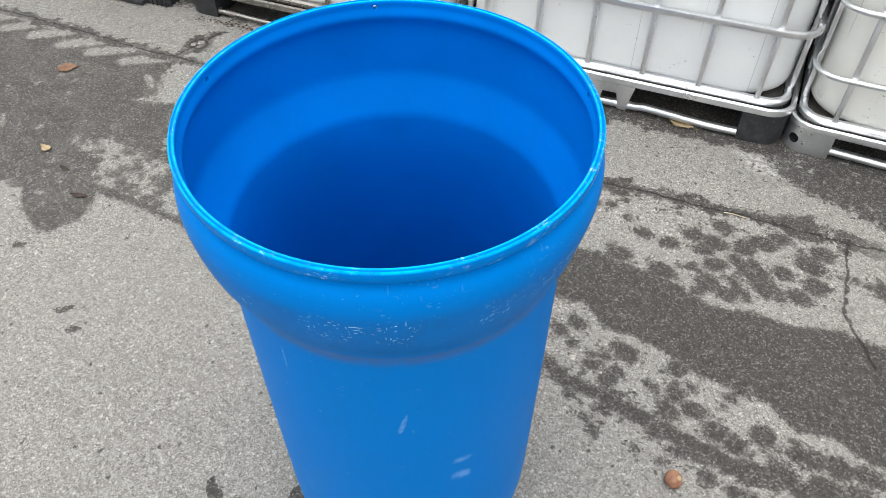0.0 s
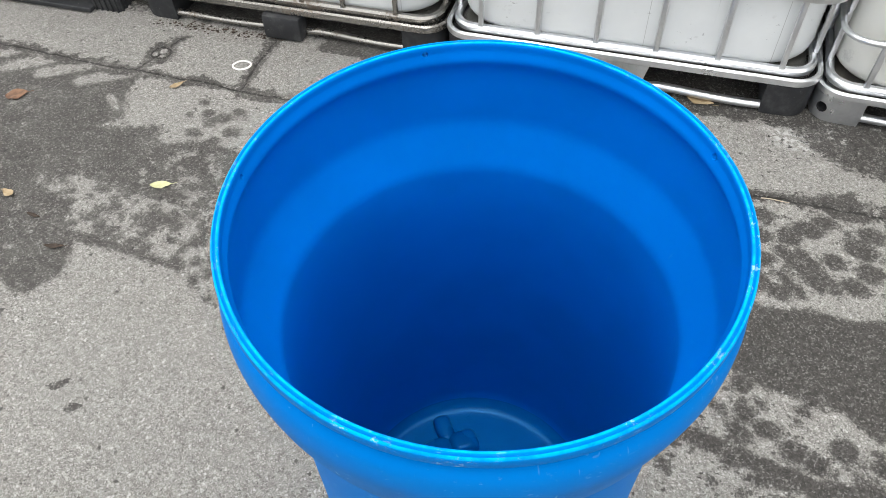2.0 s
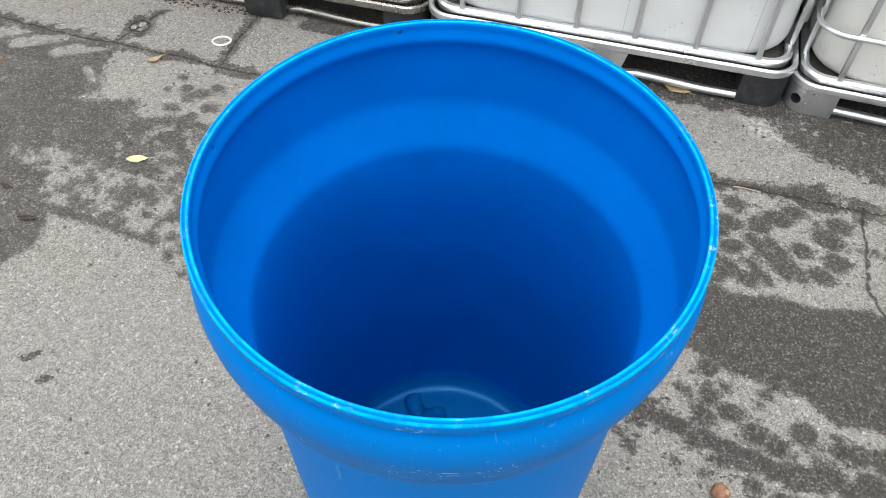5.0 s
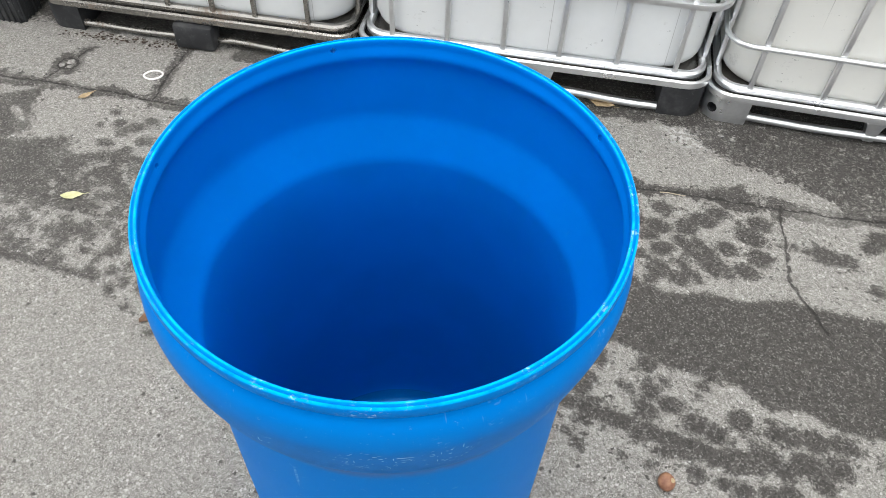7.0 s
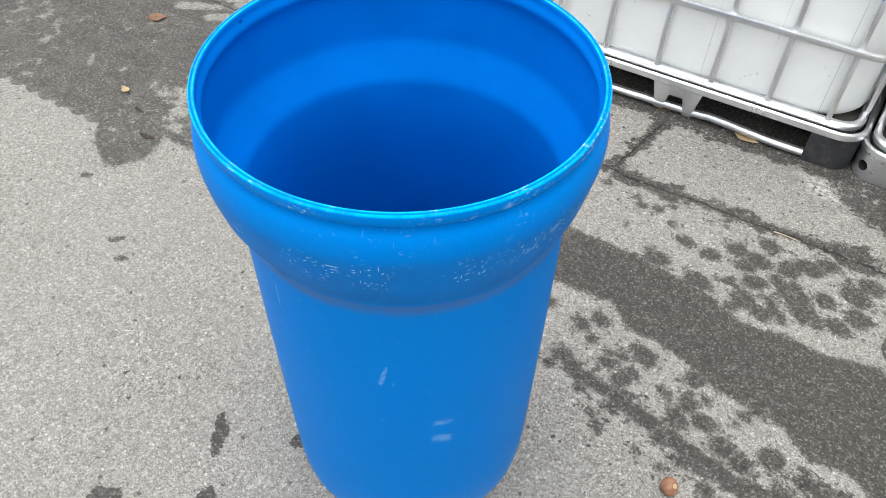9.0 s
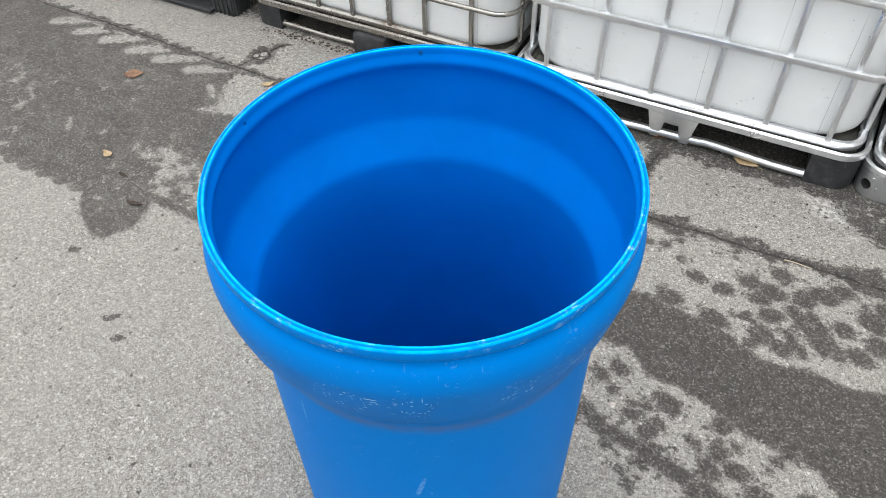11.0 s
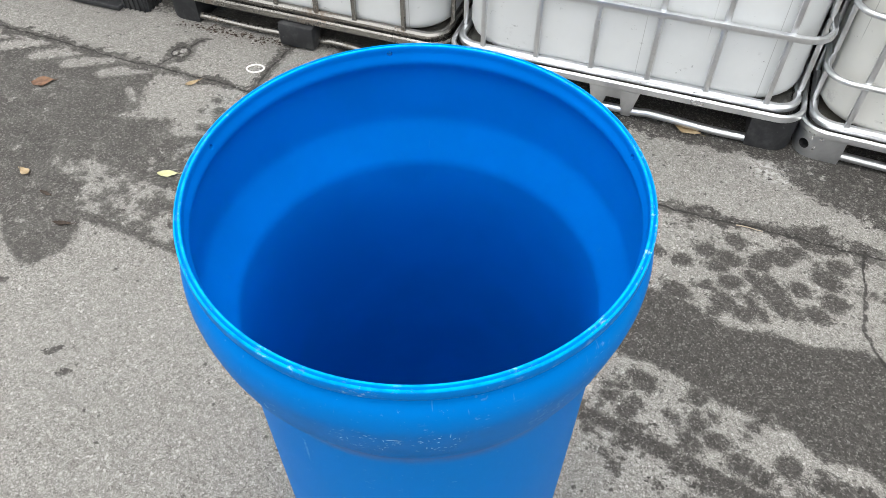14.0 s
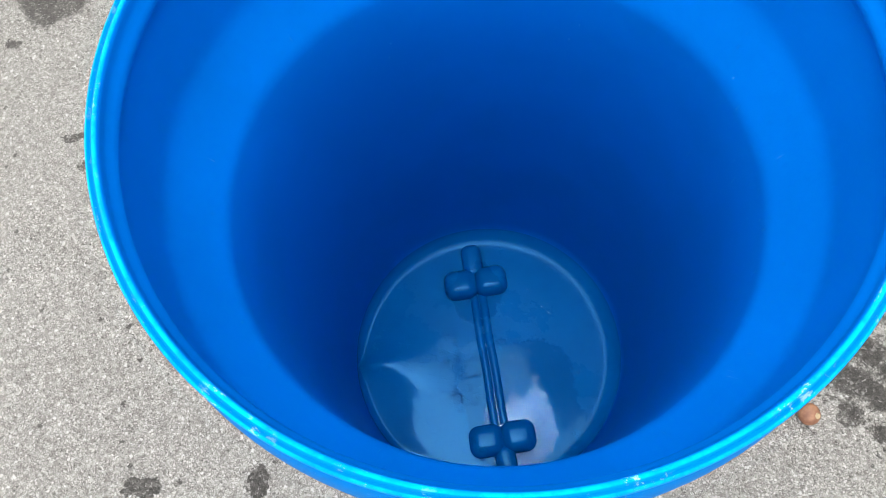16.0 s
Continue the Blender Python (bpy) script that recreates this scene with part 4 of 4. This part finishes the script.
    # darker steel here paints in the shadow between bottle and rail
    part("tray", bm, GALV_DULL, tank)
    # cage
    top = 1.145 - drop
    inset = 0.026
    rails = [(x, -d / 2 + inset) for x in posts] + [(x, d / 2 - inset) for x in posts]
    rails += [(sx * (w / 2 - inset), y) for sx in (-1, 1) for y in (-0.36, -0.18, 0.0, 0.18, 0.36)]
    for x, y in rails:
        side = abs(x) > w / 2 - 0.05
        bm = post_bm(0, 0, 0.150 - drop, top, 0.0175, hoops)
        bm.transform(Matrix.Translation((x, y, 0)) @ Matrix.Rotation(radians(90) if side else 0, 4, "Z"))
        part("cage_post", bm, steel, tank)
    for z in [*hoops, top]:
        bm = bmesh.new()
        prof = circle_profile(0.0095, 10) if round_hoops else [(0.009, -0.009), (0.011, 0.0), (0.009, 0.009), (0.002, 0.012), (-0.008, 0.009), (-0.009, 0.0), (-0.008, -0.009), (0.002, -0.012)]
        sweep_loop(bm, loop_path(w - 0.024, d - 0.024, 0.085), prof, z)
        part("cage_hoop", bm, steel, tank)
    part("bottle", bottle_bm(w - 0.071, d - 0.075, 0.154 - drop, 1.13 - drop, bottle_radius), bottle, tank, "cloudy plastic inner bottle")
    tank.matrix_world = pose(place[0], place[1], 0, 0, 0, turn)
    return tagged(tank, label, "bulk tank", "row of bulk tanks")


EVEN = [(i - 2.5) * 0.192 for i in range(6)]
bulk_tank((0.092, 2.043), 0.0, "white bulk liquid tank in a bright galvanised cage on steel skids", EVEN, (0.425, 0.640, 0.850), GALV, WHITE, "prong", drop=0.011)
bulk_tank((-1.128, 2.066), 0.0, "white bulk liquid tank in a dull stained cage on black feet", [-0.489, -0.258, -0.094, 0.076, 0.234, 0.430], (0.335, 0.560, 0.780), GALV_DULL, WHITE, "plastic", True, 0.028)
bulk_tank((-2.425, 2.054), 0.0, "white bulk liquid tank on a black ribbed plastic pallet", EVEN, (0.40, 0.62, 0.84), GALV, WHITE, "ribbed", drop=0.010)
bulk_tank((1.318, 2.028), -2.0, "cream bulk liquid tank in a round-tube cage with steel corner feet", [-0.475, -0.245, -0.07, 0.10, 0.275, 0.475], (0.335, 0.560, 0.780), GALV, CREAM, "steel", True, 0.038)


# ---- things on the ground ----
def leaf(place, length, width, turn, material, label, curl=0.25, seed=0.0, stalk=True):
    """A dry leaf: a pointed blade, creased along the middle, curled and uneven, with its stalk."""
    bm = bmesh.new()
    n = 14
    rows = []
    for i in range(n + 1):
        u = i / n
        half = width / 2 * (math.sin(math.pi * min(1, u * 1.02) ** 0.8) ** 0.9 if 0 < u < 1 else 0.02)
        row = []
        for j in range(-3, 4):
            v = j / 3
            k = 1 + 0.22 * noise.noise(Vector((u * 5, v * 2 + seed, seed)))
            h = curl * length * (0.22 * (u - 0.5) ** 2 * 4 + 0.30 * v * v * 0.5) + 0.06 * length * noise.noise(Vector((u * 4 + seed, v * 2, 1)))
            row.append(bm.verts.new(((u - 0.5) * length, half * v * k, max(0.001, 0.004 + h))))
        rows.append(row)
    for a, b in zip(rows, rows[1:]):
        for j in range(6):
            bm.faces.new((a[j], a[j + 1], b[j + 1], b[j]))
    ext = bmesh.ops.extrude_face_region(bm, geom=bm.faces[:])["geom"]
    for v in ext:
        if isinstance(v, bmesh.types.BMVert):
            v.co.z += 0.0008
    ob = new("leaf")
    part("blade", bm, material, ob)
    if stalk:
        bm = bmesh.new()
        tube(bm, [Vector((length * (0.48 + 0.22 * t), 0.004 * math.sin(t * 3), 0.004 + 0.003 * t)) for t in (0, 0.33, 0.66, 1)], 0.0009, 6)
        part("stalk", bm, material, ob)
    ob.matrix_world = pose(place[0], place[1], 0.0005, 0, 0, turn)
    return tagged(ob, label, "leaf", "fallen leaves")


leaf((-1.19, 0.755), 0.070, 0.030, 20, LEAF_YELLOW, "pale yellow-green leaf lying on damp asphalt", 0.15, 1.0)
leaf((-1.385, 1.205), 0.055, 0.024, 55, LEAF_TAN, "tan dry leaf beside a crack", 0.3, 2.0)
leaf((-1.635, 0.605), 0.048, 0.028, 160, LEAF_TAN, "small cream leaf on the wet patch", 0.35, 3.0)
leaf((0.362, 1.552), 0.090, 0.042, -12, LEAF_TAN, "tan curled leaf by the tank skid", 0.3, 4.0)
leaf((-1.91, 1.025), 0.080, 0.056, 30, LEAF_BROWN, "rust-brown rotting flat leaf on the wet patch", 0.12, 5.0)
leaf((-1.365, 0.455), 0.060, 0.016, 15, LITTER, "dark narrow leaf on the wet patch", 0.3, 6.0)
leaf((-1.50, 0.545), 0.050, 0.012, -5, LITTER, "thin brown leaf sliver on wet asphalt", 0.2, 7.0, False)
leaf((-0.775, 0.385), 0.055, 0.026, 70, LEAF_BROWN, "brown torn leaf near the drum", 0.4, 8.0)
leaf((0.06, 1.56), 0.05, 0.025, 10, LEAF_BROWN, "rust-coloured leaf below the tank", 0.3, 9.0)


def nut():
    bm = bmesh.new()
    bmesh.ops.create_icosphere(bm, subdivisions=3, radius=0.021)
    for v in bm.verts:
        v.co *= 1 + 0.05 * noise.noise(v.co * 60)
        v.co.z *= 0.86
    ob = new("nut")
    part("husk", bm, NUT, ob)
    bm = bmesh.new()
    bmesh.ops.create_cone(bm, cap_ends=True, segments=12, radius1=0.006, radius2=0.004, depth=0.003, matrix=Matrix.Translation((0.004, 0, 0.0185)))
    part("tip", bm, LEAF_TAN, ob, "pale dry tip")
    ob.matrix_world = pose(0.575, 0.188, 0.0175, 25, 10, 40)
    return tagged(ob, "small round brown nut lying on dry asphalt", "nut")


nut()


def seal_ring():
    bm = bmesh.new()
    path = []
    for i in range(40):
        a = 2 * math.pi * i / 40
        out = Vector((math.cos(a), math.sin(a), 0))
        path.append((Vector((0.030 * math.cos(a) * (1 + 0.08 * math.cos(2 * a)), 0.025 * math.sin(a), 0)), out))
    sweep_loop(bm, path, circle_profile(0.0038, 8, 0.8), 0.003)
    ob = part("seal_ring", bm, RING)
    ob.matrix_world = pose(-1.215, 1.367, 0, 0, 0, 20)
    return tagged(ob, "white plastic seal ring lying on asphalt", "ring")


seal_ring()


def straw():
    bm = bmesh.new()
    tube(bm, [Vector((t * 0.078 - 0.039, 0.002 * math.sin(t * 5), 0.0025 + 0.002 * t)) for t in np.linspace(0, 1, 9)], [0.0019] * 5 + [0.0017, 0.0015, 0.0012, 0.0009], 7, 0.7)
    ob = part("twig", bm, TWIG)
    ob.matrix_world = pose(0.603, 1.154, 0.0, 0, 0, 0)
    return tagged(ob, "pale straw-coloured twig in the crack", "twig")


straw()


def stone(place, size, turn, seed, material=STONE, label="small grey stone chip on asphalt"):
    bm = bmesh.new()
    bmesh.ops.create_icosphere(bm, subdivisions=2, radius=size)
    for v in bm.verts:
        v.co *= 1 + 0.30 * noise.noise(v.co / size * 0.9 + Vector((seed, 0, 0)))
        v.co.z *= 0.30
    ob = part("stone", bm, material)
    ob.matrix_world = pose(place[0], place[1], size * 0.22, 0, 0, turn)
    return tagged(ob, label, "stone", "stone chips")


for i, (sx, sy, size) in enumerate(((0.268, 0.44, 0.0095), (-1.556, 1.352, 0.012), (-1.532, 1.375, 0.015), (-1.525, 1.348, 0.009), (-1.06, 0.40, 0.012), (-0.98, 1.30, 0.008), (0.70, 1.34, 0.009), (0.78, 1.36, 0.007))):
    if i == 0:
        stone((sx, sy), size, 20, 5.1, FLAKE, "pale angular stone flake on damp asphalt")
    else:
        stone((sx, sy), size, i * 50, i * 3.7)


def grit():
    """Loose grains over the yard near the drum."""
    bm = bmesh.new()
    rng = random.Random(7)
    for _ in range(2600):
        x, y = rng.uniform(-2.4, 1.6), rng.uniform(-0.9, 1.5)
        r = rng.uniform(0.0011, 0.0030) * (1.3 if rng.random() < 0.06 else 1.0)
        vs = [bm.verts.new((x + r * c * rng.uniform(0.7, 1.3), y + r * e * rng.uniform(0.7, 1.3), h)) for c, e, h in ((1, 0, 0), (-0.5, 0.87, 0), (-0.5, -0.87, 0), (0.1, 0.1, r * 0.9))]
        for f in ((0, 1, 3), (1, 2, 3), (2, 0, 3)):
            bm.faces.new([vs[k] for k in f])
    return tagged(part("grit", bm, STONE, None, smooth=False), "fine loose grit scattered over the asphalt", "grit", kind="stuff")


grit()


def litter():
    """Rotting leaf crumbs washed up along the skid of the stained tank."""
    bm = bmesh.new()
    rng = random.Random(19)
    for _ in range(110):
        x, y = rng.uniform(-1.66, -1.12), 1.555 + rng.gauss(-0.012, 0.014)
        r, a = rng.uniform(0.003, 0.010), rng.uniform(0, 6.28)
        ring = []
        for k in range(6):
            b = a + k * math.pi / 3
            q = r * rng.uniform(0.6, 1.2) * (1.0 if k % 3 else 0.6)
            ring.append(bm.verts.new((x + q * math.cos(b), y + q * math.sin(b) * 0.7, rng.uniform(0.001, 0.005))))
        tip = bm.verts.new((x, y, 0.006))
        for k in range(6):
            bm.faces.new((ring[k], ring[(k + 1) % 6], tip))
    return tagged(part("leaf_litter", bm, LITTER, None, smooth=False), "dark rotting leaf crumbs along a tank skid", "leaf litter", kind="stuff")


litter()


# ---- water left in the drum ----
def puddle():
    bm = bmesh.new()
    blob(bm, 0.098, -0.078, 0.0662, 0.122, 0.064, 2.3, 128, 0.40, 0.0016, radians(-62))
    ob = part("water_puddle", bm, WATER)
    ob.matrix_world = pose(-0.011, 0.019, 0.0035, 1.08, 0.65, 0)
    return tagged(ob, "shallow clear rainwater puddle in the drum bottom", "puddle")


def drops():
    bm = bmesh.new()
    rng = random.Random(3)
    for k in range(230):
        if k < 150:
            x, y = rng.gauss(-0.075, 0.055), rng.gauss(-0.085, 0.05)
        else:
            x, y = rng.gauss(0.03, 0.06), rng.gauss(0.02, 0.06)
        q = math.hypot(x, y)
        if q > 0.205:
            continue
        r = rng.uniform(0.0012, 0.0031) * (1.6 if rng.random() < 0.12 else 1.0)
        level = 0.062 + 0.005 * (1 - (q / 0.2215) ** 2)
        bmesh.ops.create_icosphere(bm, subdivisions=2, radius=r, matrix=Matrix.Translation((x, y, level)) @ Matrix.Rotation(rng.uniform(0, 3), 4, "Z") @ Matrix.Diagonal((1, rng.uniform(1, 1.9), 0.62, 1)))
    ob = part("water_drops", bm, WATER)
    ob.matrix_world = pose(-0.011, 0.019, 0.0035, 1.08, 0.65, 0)
    return tagged(ob, "scattered water drops on the drum bottom", "water drops", kind="stuff")


puddle()
drops()
